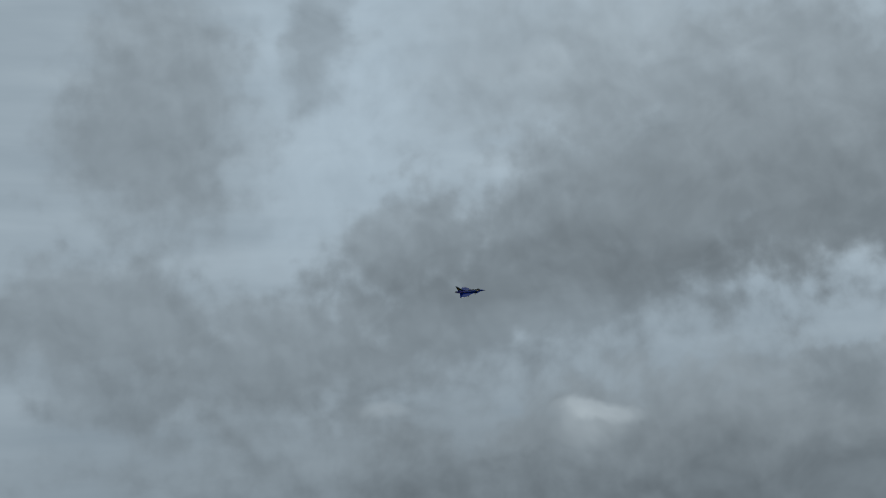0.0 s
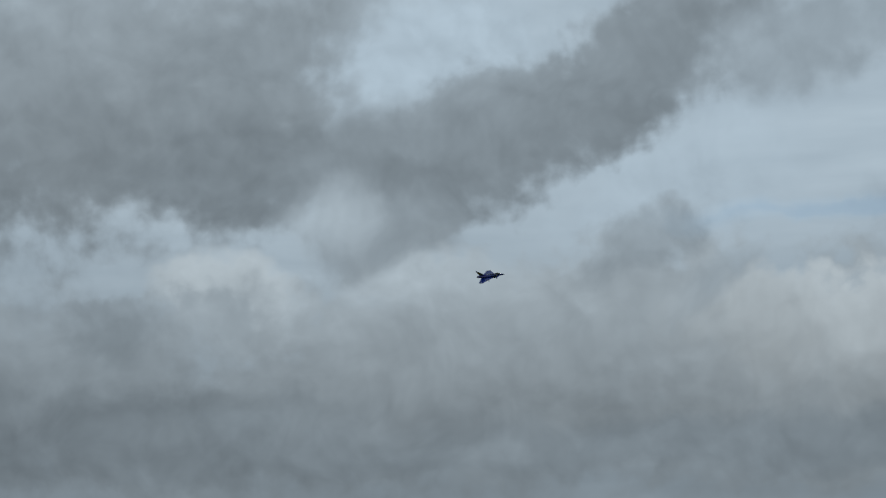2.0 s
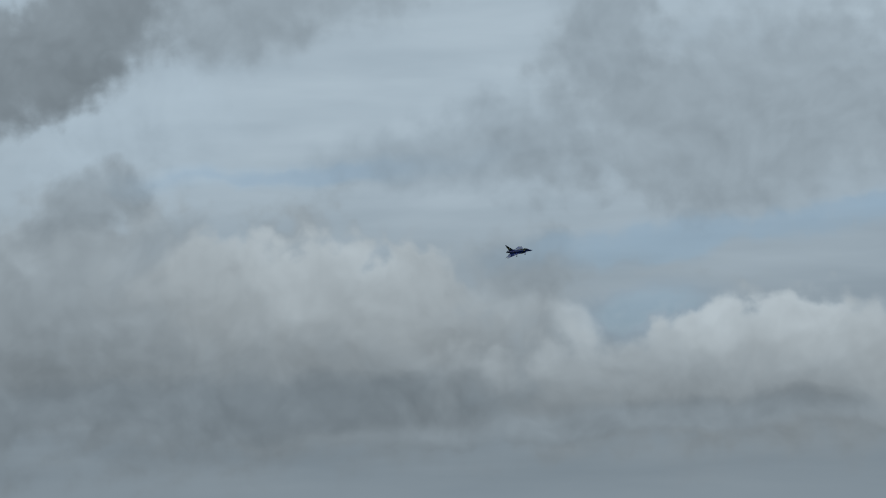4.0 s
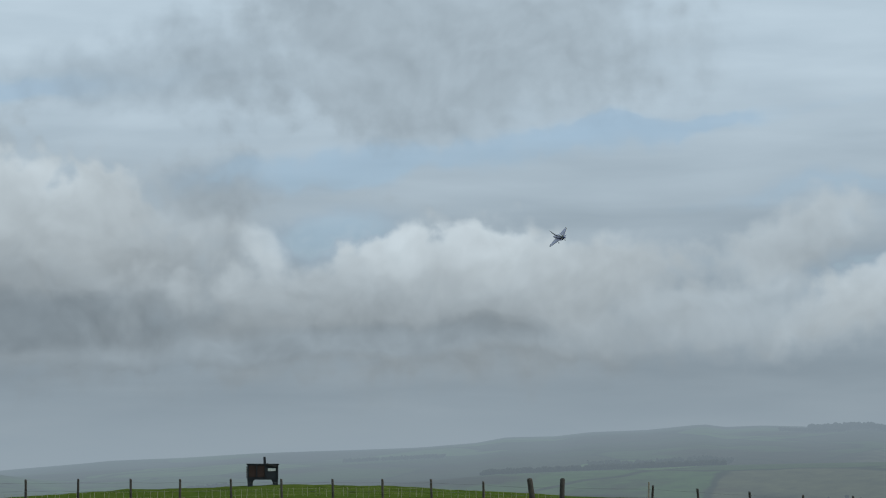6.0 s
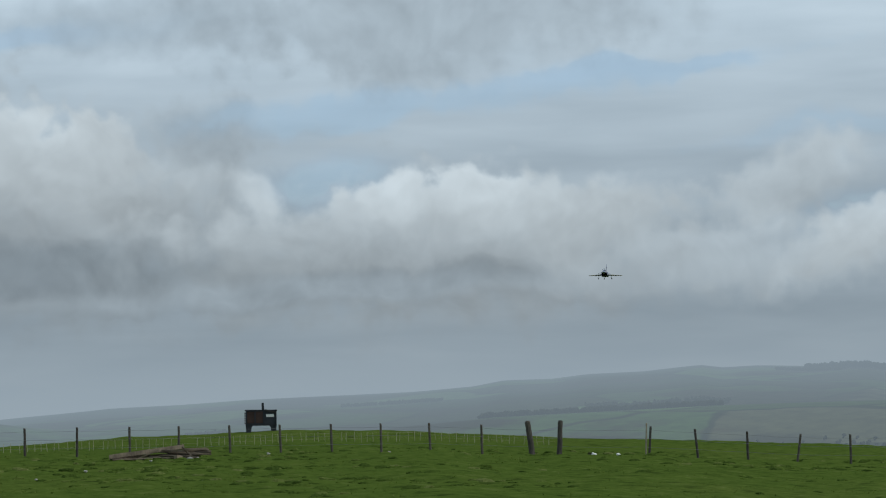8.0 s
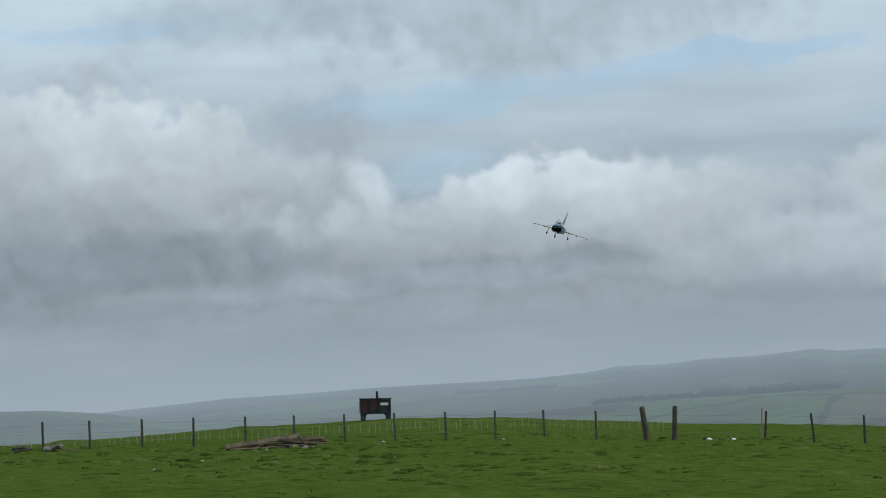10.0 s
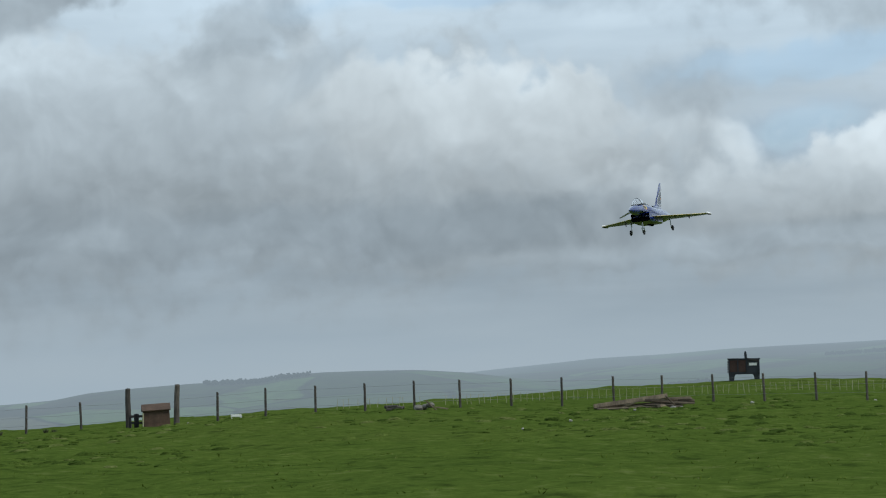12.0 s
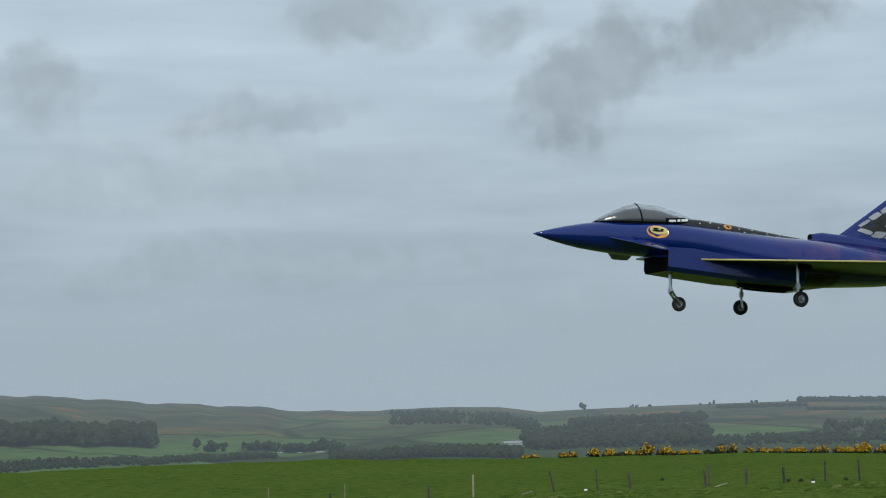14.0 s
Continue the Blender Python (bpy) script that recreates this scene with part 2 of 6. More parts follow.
        soft = fade(ys.outputs[1], -0.3, 0.5, soft_base * SOFTNESS, soft_top * SOFTNESS)
        body = fade(math_node("DIVIDE", math_node("SUBTRACT", 1.0, far), soft), -0.5, 0.5, 0.0, thick)
        if greyness >= 0:
            lit = math_node("ADD", fade(ys.outputs[1], -0.8, 0.9, base, top, "LINEAR"), dapple)
            tone = mixed(body, tone, lit)
        grey = mixed(body, grey, greyness)
    tone = mixed(clear, mixed(0.25, veil, tone), tone)
    light = math_node("POWER", math_node("MAXIMUM", tone, 0.0), 2.2)
    tint = N("ShaderNodeCombineColor")
    L(math_node("MULTIPLY", light, math_node("MULTIPLY_ADD", grey, 0.085, 0.785)), tint.inputs[0])
    L(light, tint.inputs[1])
    L(math_node("MULTIPLY", light, math_node("MULTIPLY_ADD", grey, -0.105, 1.185)), tint.inputs[2])
    # thin places let the blue of the sky through
    air = N("ShaderNodeTexSky")
    air.sky_type, air.sun_disc = "NISHITA", False
    air.sun_elevation, air.sun_rotation = radians(SUN_UP), radians(SUN_ROUND)
    dim = vector_node("MULTIPLY", air.outputs[0], (0.10, 0.10, 0.10))
    mix = N("ShaderNodeMix")
    mix.data_type = "RGBA"
    L(math_node("MULTIPLY", math_node("MINIMUM", math_node("MAXIMUM", math_node("MULTIPLY", grey, -1.0), 0.0), 0.28), clear), mix.inputs["Factor"])
    L(tint.outputs[0], mix.inputs["A"])
    L(dim.outputs[0], mix.inputs["B"])
    bg = N("ShaderNodeBackground")
    bg.inputs["Strength"].default_value = 1.0
    L(mix.outputs["Result"], bg.inputs["Color"])
    out = N("ShaderNodeOutputWorld")
    L(bg.outputs[0], out.inputs[0])


CLOUD_SPREAD, SOFTNESS = 1.12, 1.6
EROSION = (0.75, 0.50, 0.9)
RELIEF = (0.20, 0.035, -0.06)
sky_world()
sun = new("sun", bpy.data.lights.new("sun", "SUN"))
sun.data.energy, sun.data.angle, sun.data.color = 1.3, radians(14), (1.0, 0.95, 0.87)
# the sun stands behind the camera's right shoulder, high up
sun.matrix_world = look((0, 0, 50), (-30, 45, -10))


# ---- materials ----
def material(name, build):
    m = bpy.data.materials.new(name)
    m.use_nodes = True
    nt = m.node_tree
    bsdf = nt.nodes["Principled BSDF"]
    build(nt, bsdf)
    return m


def node(nt, kind, **inputs):
    n = nt.nodes.new(kind)
    for k, v in inputs.items():
        n.inputs[k.replace("_", " ")].default_value = v
    return n


def colours(nt, fac, stops, mode="LINEAR"):
    r = nt.nodes.new("ShaderNodeValToRGB")
    r.color_ramp.interpolation = mode
    while len(r.color_ramp.elements) < len(stops):
        r.color_ramp.elements.new(0.5)
    for s, (p, c) in zip(r.color_ramp.elements, stops):
        s.position, s.color = p, (*c, 1)
    nt.links.new(fac, r.inputs[0])
    return r.outputs[0]


def blend(nt, fac, a, b, how="MIX"):
    n = nt.nodes.new("ShaderNodeMix")
    n.data_type, n.blend_type = "RGBA", how
    for key, v in (("Factor", fac), ("A", a), ("B", b)):
        if isinstance(v, (int, float)):
            n.inputs[key].default_value = v
        elif isinstance(v, tuple):
            n.inputs[key].default_value = (*v, 1)
        else:
            nt.links.new(v, n.inputs[key])
    return n.outputs["Result"]


def coords(nt, scale=(1, 1, 1), what="Object"):
    t = nt.nodes.new("ShaderNodeTexCoord")
    m = nt.nodes.new("ShaderNodeMapping")
    m.inputs["Scale"].default_value = scale
    nt.links.new(t.outputs[what], m.inputs[0])
    return m.outputs[0]


def speckle(nt, vec, scale, detail=4.0, rough=0.55):
    n = node(nt, "ShaderNodeTexNoise", Scale=scale, Detail=detail, Roughness=rough)
    nt.links.new(vec, n.inputs["Vector"])
    return n.outputs["Fac"]


def bumped(nt, bsdf, height, strength, distance):
    b = node(nt, "ShaderNodeBump", Strength=strength, Distance=distance)
    nt.links.new(height, b.inputs["Height"])
    nt.links.new(b.outputs[0], bsdf.inputs["Normal"])


def plain(name, colour, rough=0.6, metal=0.0, grain=40.0, vary=0.25, coat=0.0, shine=0.5):
    """A surface of one paint or stuff, with grain and wear at two sizes."""
    def build(nt, bsdf):
        v = coords(nt)
        a, b = speckle(nt, v, grain), speckle(nt, v, grain * 0.12, 5.0)
        dark = tuple(c * (1 - vary) for c in colour)
        light = tuple(min(1, c * (1 + vary)) for c in colour)
        c = colours(nt, a, [(0.3, dark), (0.7, light)])
        c = blend(nt, 0.5, c, colours(nt, b, [(0.3, light), (0.7, dark)]))
        nt.links.new(c, bsdf.inputs["Base Color"])
        r = nt.nodes.new("ShaderNodeMapRange")
        r.inputs["To Min"].default_value, r.inputs["To Max"].default_value = rough * 0.85, min(1, rough * 1.2)
        nt.links.new(b, r.inputs["Value"])
        nt.links.new(r.outputs[0], bsdf.inputs["Roughness"])
        bsdf.inputs["Metallic"].default_value = metal
        bsdf.inputs["Specular IOR Level"].default_value = shine
        bsdf.inputs["Coat Weight"].default_value = coat
        bsdf.inputs["Coat Roughness"].default_value = 0.04
    return material(name, build)


def grass_build(nt, bsdf):
    v = coords(nt)
    wide = speckle(nt, v, 0.045, 5.0)
    mid = speckle(nt, v, 1.5, 5.0, 0.60)
    fine = speckle(nt, v, 5.0, 6.0, 0.7)
    c = colours(nt, wide, [(0.3, (0.057, 0.088, 0.017)), (0.5, (0.070, 0.105, 0.020)), (0.72, (0.100, 0.121, 0.030))])
    c = blend(nt, 0.66, c, colours(nt, mid, [(0.33, (0.020, 0.037, 0.008)), (0.43, (0.056, 0.094, 0.017)), (0.60, (0.076, 0.116, 0.022)), (0.72, (0.120, 0.150, 0.046))]))
    c = blend(nt, 0.7, c, colours(nt, fine, [(0.3, (0.66, 0.68, 0.64)), (0.7, (1.34, 1.30, 1.34))]), "MULTIPLY")
    nt.links.new(c, bsdf.inputs["Base Color"])
    bsdf.inputs["Roughness"].default_value = 0.9
    bsdf.inputs["Specular IOR Level"].default_value = 0.0
    bumped(nt, bsdf, fine, 0.7, 0.06)


def blade_build(nt, bsdf):
    g = nt.nodes.new("ShaderNodeNewGeometry")
    c = colours(nt, g.outputs["Random Per Island"], [(0.0, (0.070, 0.110, 0.014)), (0.5, (0.092, 0.140, 0.018)), (0.9, (0.112, 0.155, 0.026)), (1.0, (0.16, 0.17, 0.06))])
    nt.links.new(c, bsdf.inputs["Base Color"])
    bsdf.inputs["Specular IOR Level"].default_value = 0.05
    bsdf.inputs["Roughness"].default_value = 0.8


def wood_build(dark, light):
    def build(nt, bsdf):
        v = coords(nt, (30, 30, 2.0))
        grain = speckle(nt, v, 1.5, 6.0, 0.65)
        stain = speckle(nt, coords(nt), 2.5, 4.0)
        info = nt.nodes.new("ShaderNodeObjectInfo")
        c = colours(nt, grain, [(0.3, dark), (0.7, light)])
        c = blend(nt, 0.45, c, colours(nt, stain, [(0.35, tuple(x * 0.5 for x in dark)), (0.7, light)]))
        c = blend(nt, 1.0, c, colours(nt, info.outputs["Random"], [(0.0, (0.65, 0.64, 0.62)), (1.0, (1.25, 1.2, 1.1))]), "MULTIPLY")
        nt.links.new(c, bsdf.inputs["Base Color"])
        bsdf.inputs["Roughness"].default_value = 0.85
        bumped(nt, bsdf, grain, 0.5, 0.01)
    return build


# haze colour, mixed into far surfaces as emission; there is no air to scatter light
HAZE_GLOW = (0.280, 0.352, 0.415)
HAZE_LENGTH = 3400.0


def painted_haze_build(nt, bsdf, base, start=0.0):
    """Far land, with haze painted in as a glow that grows with distance."""
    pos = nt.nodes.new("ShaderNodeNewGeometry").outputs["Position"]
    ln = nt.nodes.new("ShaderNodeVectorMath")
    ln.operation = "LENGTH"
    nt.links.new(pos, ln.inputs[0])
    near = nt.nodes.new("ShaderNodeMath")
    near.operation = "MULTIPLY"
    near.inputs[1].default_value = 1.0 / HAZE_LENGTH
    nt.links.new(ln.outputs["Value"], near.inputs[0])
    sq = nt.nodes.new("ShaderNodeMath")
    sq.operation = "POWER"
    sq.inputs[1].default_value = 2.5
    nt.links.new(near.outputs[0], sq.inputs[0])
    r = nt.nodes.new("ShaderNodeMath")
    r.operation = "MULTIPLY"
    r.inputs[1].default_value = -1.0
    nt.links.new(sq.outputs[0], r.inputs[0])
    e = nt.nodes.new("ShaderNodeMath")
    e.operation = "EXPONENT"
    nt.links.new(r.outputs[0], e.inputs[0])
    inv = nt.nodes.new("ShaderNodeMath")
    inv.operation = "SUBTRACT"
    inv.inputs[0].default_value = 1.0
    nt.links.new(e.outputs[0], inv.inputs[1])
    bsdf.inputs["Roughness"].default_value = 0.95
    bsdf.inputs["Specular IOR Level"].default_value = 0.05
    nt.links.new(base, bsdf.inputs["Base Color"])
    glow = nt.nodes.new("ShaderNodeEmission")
    glow.inputs["Color"].default_value = (*HAZE_GLOW, 1)
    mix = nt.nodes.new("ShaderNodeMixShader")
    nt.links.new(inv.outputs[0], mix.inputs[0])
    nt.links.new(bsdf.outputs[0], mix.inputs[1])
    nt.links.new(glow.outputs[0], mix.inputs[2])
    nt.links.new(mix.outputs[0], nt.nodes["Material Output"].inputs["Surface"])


def far_land_build(nt, bsdf):
    v = coords(nt, (1, 1, 0.0))
    bent = nt.nodes.new("ShaderNodeVectorMath")
    bent.operation = "ADD"
    wob = node(nt, "ShaderNodeTexNoise", Scale=0.004, Detail=3.0)
    nt.links.new(v, wob.inputs["Vector"])
    k = nt.nodes.new("ShaderNodeVectorMath")
    k.operation = "SCALE"
    k.inputs["Scale"].default_value = 130.0
    nt.links.new(wob.outputs["Color"], k.inputs[0])
    nt.links.new(v, bent.inputs[0])
    nt.links.new(k.outputs[0], bent.inputs[1])
    cell = node(nt, "ShaderNodeTexVoronoi", Scale=0.0045)
    edge = node(nt, "ShaderNodeTexVoronoi", Scale=0.0045)
    edge.feature = "DISTANCE_TO_EDGE"
    for n in (cell, edge):
        nt.links.new(bent.outputs[0], n.inputs["Vector"])
    sep = nt.nodes.new("ShaderNodeSeparateColor")
    nt.links.new(cell.outputs["Color"], sep.inputs[0])
    fields = colours(nt, sep.outputs[0], [(0.0, (0.036, 0.056, 0.018)), (0.25, (0.056, 0.105, 0.028)), (0.45, (0.040, 0.050, 0.020)), (0.6, (0.072, 0.125, 0.036)), (0.8, (0.048, 0.080, 0.024)), (0.96, (0.085, 0.09, 0.045))], "CONSTANT")
    wide = speckle(nt, v, 0.0032, 6.0, 0.6)
    c = blend(nt, colours(nt, wide, [(0.50, (0, 0, 0)), (0.58, (1, 1, 1))]), fields, (0.036, 0.038, 0.018))
    gorse = speckle(nt, v, 0.010, 5.0, 0.6)
    # rough brown moor on the upper slopes
    place = nt.nodes.new("ShaderNodeSeparateXYZ")
    nt.links.new(nt.nodes.new("ShaderNodeNewGeometry").outputs["Position"], place.inputs[0])
    upper = nt.nodes.new("ShaderNodeMath")
    upper.operation = "MULTIPLY_ADD"
    upper.inputs[1].default_value = 50.0
    nt.links.new(wide, upper.inputs[0])
    nt.links.new(place.outputs[2], upper.inputs[2])
    height = nt.nodes.new("ShaderNodeMapRange")
    for key, x in (("From Min", -26.0), ("From Max", -14.0)):
        height.inputs[key].default_value = x
    nt.links.new(upper.outputs[0], height.inputs["Value"])
    moor = colours(nt, speckle(nt, v, 0.011, 6.0, 0.62), [(0.30, (0.022, 0.028, 0.013)), (0.46, (0.050, 0.056, 0.026)), (0.55, (0.062, 0.072, 0.030)), (0.61, (0.150, 0.078, 0.030)), (0.68, (0.060, 0.044, 0.024))])
    # the moor covers the hills on one side of the valley only
    side = nt.nodes.new("ShaderNodeMapRange")
    for key, x in (("From Min", -250.0), ("From Max", -600.0)):
        side.inputs[key].default_value = x
    nt.links.new(place.outputs[0], side.inputs["Value"])
    both = nt.nodes.new("ShaderNodeMath")
    both.operation = "MULTIPLY"
    nt.links.new(height.outputs[0], both.inputs[0])
    nt.links.new(side.outputs[0], both.inputs[1])
    c = blend(nt, both.outputs[0], c, moor)
    c = blend(nt, colours(nt, gorse, [(0.62, (0, 0, 0)), (0.70, (0.7, 0.7, 0.7))]), c, (0.055, 0.045, 0.022))
    c = blend(nt, colours(nt, edge.outputs["Distance"], [(0.012, (0.9, 0.9, 0.9)), (0.035, (0, 0, 0))]), c, (0.024, 0.032, 0.014))
    fine = speckle(nt, v, 0.035, 6.0, 0.7)
    c = blend(nt, 0.6, c, colours(nt, fine, [(0.3, (0.45, 0.45, 0.45)), (0.7, (1.45, 1.45, 1.4))]), "MULTIPLY")
    painted_haze_build(nt, bsdf, c)


def far_wood_build(nt, bsdf):
    g = nt.nodes.new("ShaderNodeNewGeometry")
    c = colours(nt, g.outputs["Random Per Island"], [(0.0, (0.023, 0.031, 0.016)), (0.6, (0.029, 0.038, 0.019)), (1.0, (0.038, 0.046, 0.022))])
    painted_haze_build(nt, bsdf, c)


GRASS = material("pasture grass", grass_build)
BLADES = material("grass blades", blade_build)
POST_WOOD = material("weathered fence wood", wood_build((0.040, 0.036, 0.032), (0.120, 0.108, 0.094)))
PALE_WOOD = material("bleached pale wood", wood_build((0.26, 0.23, 0.18), (0.46, 0.42, 0.34)))
PLANK_WOOD = material("old sawn planks", wood_build((0.055, 0.044, 0.034), (0.34, 0.28, 0.21)))
BROWN_WOOD = material("brown stained boards", wood_build((0.060, 0.038, 0.028), (0.125, 0.080, 0.056)))
DARK_WOOD = material("dark tarred boards", wood_build((0.018, 0.018, 0.020), (0.05, 0.05, 0.052)))
RUST = plain("rusty sheet", (0.040, 0.021, 0.016), 0.85, 0.0, 14, 0.5)
STEEL_DARK = plain("dark painted steel", (0.019, 0.024, 0.031), 0.6, 0.2, 20, 0.4)
WHITE_PLASTIC = plain("white plastic", (0.78, 0.79, 0.76), 0.45, 0, 30, 0.08)
WIRE = plain("galvanised wire", (0.25, 0.26, 0.27), 0.5, 0.8, 50, 0.2)
STONE = plain("pale field stone", (0.33, 0.32, 0.29), 0.9, 0, 12, 0.35)
FIELD_STONE = plain("grey field stone", (0.16, 0.15, 0.13), 0.9, 0, 12, 0.4)
FAR_LAND = material("far fields", far_land_build)
FAR_WOOD = material("far trees", far_wood_build)


# ---- building helpers ----
def part(name, bm, mat, parent=None, label="", smooth=False):
    me = bpy.data.meshes.new(name)
    bm.normal_update()
    bm.to_mesh(me)
    bm.free()
    for m in mat if isinstance(mat, (list, tuple)) else [mat]:
        me.materials.append(m)
    if smooth:
        for p in me.polygons:
            p.use_smooth = True
    ob = new(name, me)
    if parent:
        ob.parent = parent
    if label:
        ob["label"] = label
    return ob


def thing(name, m, label, category, group="", kind=""):
    ob = new(name)
    ob.matrix_world = m
    return tagged(ob, label, category, group, kind)


def add_box(bm, size, at=(0, 0, 0), turn=(0, 0, 0), bevel=0.0, taper=1.0):
    m = pose(*at, *turn)
    vs = bmesh.ops.create_cube(bm, size=1.0, matrix=Matrix.Identity(4))["verts"]
    for v in vs:
        k = taper if v.co.z > 0 else 1.0
        v.co = Vector((v.co.x * size[0] * k, v.co.y * size[1] * k, v.co.z * size[2]))
    if bevel:
        es = list({e for v in vs for e in v.link_edges})
        vs = list({v for f in bmesh.ops.bevel(bm, geom=es, offset=bevel, segments=2, affect="EDGES")["faces"] for v in f.verts} | {v for v in vs if v.is_valid})
    for v in vs:
        v.co = m @ v.co


def add_tube(bm, a, b, r0, r1=None, sides=10, caps=True):
    a, b = Vector(a), Vector(b)
    r1 = r0 if r1 is None else r1
    q = (b - a).to_track_quat("Z", "Y").to_matrix()
    rings = []
    for p, r in ((a, r0), (b, r1)):
        rings.append([bm.verts.new(p + q @ Vector((r * math.cos(2 * math.pi * i / sides), r * math.sin(2 * math.pi * i / sides), 0))) for i in range(sides)])
    for i in range(sides):
        j = (i + 1) % sides
        bm.faces.new((rings[0][i], rings[0][j], rings[1][j], rings[1][i]))
    if caps:
        bm.faces.new(rings[0][::-1])
        bm.faces.new(rings[1])


def add_rings(bm, rings, close=True, caps=True):
    """Skin a row of equal rings of points."""
    vs = [[bm.verts.new(p) for p in ring] for ring in rings]
    n = len(vs[0])
    for a, b in zip(vs, vs[1:]):
        for i in range(n if close else n - 1):
            j = (i + 1) % n
            bm.faces.new((a[i], a[j], b[j], b[i]))
    if caps and close:
        bm.faces.new(vs[0][::-1])
        bm.faces.new(vs[-1])
    return vs


# ---- the lie of the land ----
FENCE_AZ = np.array([-60, -49, -45.4, -42.5, -40, -36, -31, -27.5, -23.8, -20.4, -16.3, -12.8, -10.4, -8, -5, -2, 0.7, 3.2, 6.8, 10.5, 14.6, 19, 24, 28.6, 31, 34, 38, 60])
FENCE_EL = np.array([-1.2, -0.89, -0.64, -0.58, -0.45, -0.42, -0.40, -0.40, -0.49, -0.70, -0.83, -0.97, -1.19, -1.37, -1.65, -1.85, -2.03, -2.2, -2.35, -2.58, -2.72, -2.8, -2.89, -2.98, -3.1, -3.3, -3.4, -3.2])
CREST_AZ = np.array([-60, -52, -46.6, -43, -41, -39, -36.5, -33, -30, -27.5, -25.6, -22.8, -20, -17, -13, -10.5, -7, -5, -3, -1, 0.7, 3.2, 7, 11, 20, 24, 30, 34, 38, 42, 60])
CREST_EL = np.array([-0.9, -0.57, -0.31, -0.18, -0.04, 0.07, 0.13, 0.04, -0.11, -0.24, -0.30, -0.43, -0.57, -0.70, -0.92, -0.98, -1.11, -1.25, -1.42, -1.66, -1.88, -1.95, -1.94, -1.96, -2.15, -2.08, -2.13, -2.05, -2.09, -2.18, -2.1])


def fence_distance(az):
    return np.interp(az, [-12, 4, 12], [100.0, 124.0, 130.0])


def crest_distance(az):
    return np.interp(az, [-44, -30, -22, -8, 0, 6], [125.0, 124.0, 106.0, 112.0, 150.0, 195.0])


def ground_height(az, r):
    """The field: it rises to a crest past the fence and then falls away to the valley."""
    away = np.clip((np.abs(az) - 56) / 40, 0, 1)
    df, dc = fence_distance(az), crest_distance(az)
    zf = EYE + df * np.tan(np.radians(np.interp(az, FENCE_AZ, FENCE_EL)))
    zc = EYE + dc * np.tan(np.radians(np.interp(az, CREST_AZ, CREST_EL)))
    zf, zc = zf * (1 - away), zc * (1 - away)
    k = np.clip((r - df) / (dc - df), 0, 1)
    near = np.where(r < df, zf * r / df, zf + (zc - zf) * k)
    past = np.maximum(r - dc, 0)
    slope = np.tan(np.radians(np.interp(az, CREST_AZ, CREST_EL)))
    z = near + np.where(past > 0, np.maximum(past * slope - 0.0011 * past ** 2, -90 - 0.01 * past), 0)
    return z


def spot(az, r, up=0.0):
    """The place on the field at an azimuth and distance from the camera."""
    a = radians(az)
    return Vector((-math.sin(a) * r, math.cos(a) * r, float(ground_height(az, r)) + up))


def sheet(name, azs, rs, height, mats, split=None):
    a, r = np.meshgrid(azs, rs, indexing="ij")
    z = height(a, r)
    co = np.stack([-np.sin(np.radians(a)) * r, np.cos(np.radians(a)) * r, z], -1).reshape(-1, 3)
    na, nr = len(azs), len(rs)
    i = np.arange(na * nr).reshape(na, nr)
    f = np.stack([i[:-1, :-1], i[:-1, 1:], i[1:, 1:], i[1:, :-1]], -1).reshape(-1, 4)[:, ::-1]
    me = bpy.data.meshes.new(name)
    me.from_pydata(co.tolist(), [], f.tolist())
    for m in mats:
        me.materials.append(m)
    me.polygons.foreach_set("use_smooth", [True] * len(me.polygons))
    me.update()
    return new(name, me)


def lumps(a, r):
    """Tussocks and hollows of grazed pasture, a few centimetres high."""
    x, y = -np.sin(np.radians(a)) * r, np.cos(np.radians(a)) * r
    z = np.zeros_like(x)
    rnd = np.random.RandomState(4)
    for k in range(44):
        f = 0.7 * 1.05 ** k
        t, ph = rnd.uniform(0, math.pi), rnd.uniform(0, 6.28)
        z += 0.0125 / (1 + 0.25 * f) * np.sin((x * math.cos(t) + y * math.sin(t)) * f + ph + 1.7 * np.sin(0.31 * f * (x * math.sin(t) - y * math.cos(t))))
    return z * np.clip((r - 3) / 10, 0, 1)


def field_height(a, r):
    return ground_height(a, r) + lumps(a, r)


azs = np.concatenate([np.arange(-180, -56, 4.0), np.arange(-56, 48, 0.2), np.arange(48, 181, 4.0)])
rs = np.concatenate([np.linspace(0.0, 24, 14), np.arange(26, 140, 0.65), np.geomspace(140, 1400, 60)])
ground = tagged(sheet("ground", azs, rs, field_height, [GRASS]), "green grazed hill pasture with tussocks, falling away past a crest", "field", kind="structure")

RIDGE_AZ = np.array([-70, -56, -53, -51.8, -50.8, -49.5, -48.1, -47.2, -46.7, -45.3, -43.9, -43, -41.8, -41.05, -39.6, -37.8, -35.4, -33.7, -32, -29.9, -28, -25, -20, -13, -8])
RIDGE_EL = np.array([1.3, 1.4, 1.3, 1.36, 1.49, 1.43, 1.49, 1.46, 1.53, 1.40, 1.37, 1.27, 1.25, 1.12, 1.02, 0.96, 0.90, 0.80, 0.74, 0.57, 0.40, 0.20, -0.10, -0.45, -0.70])
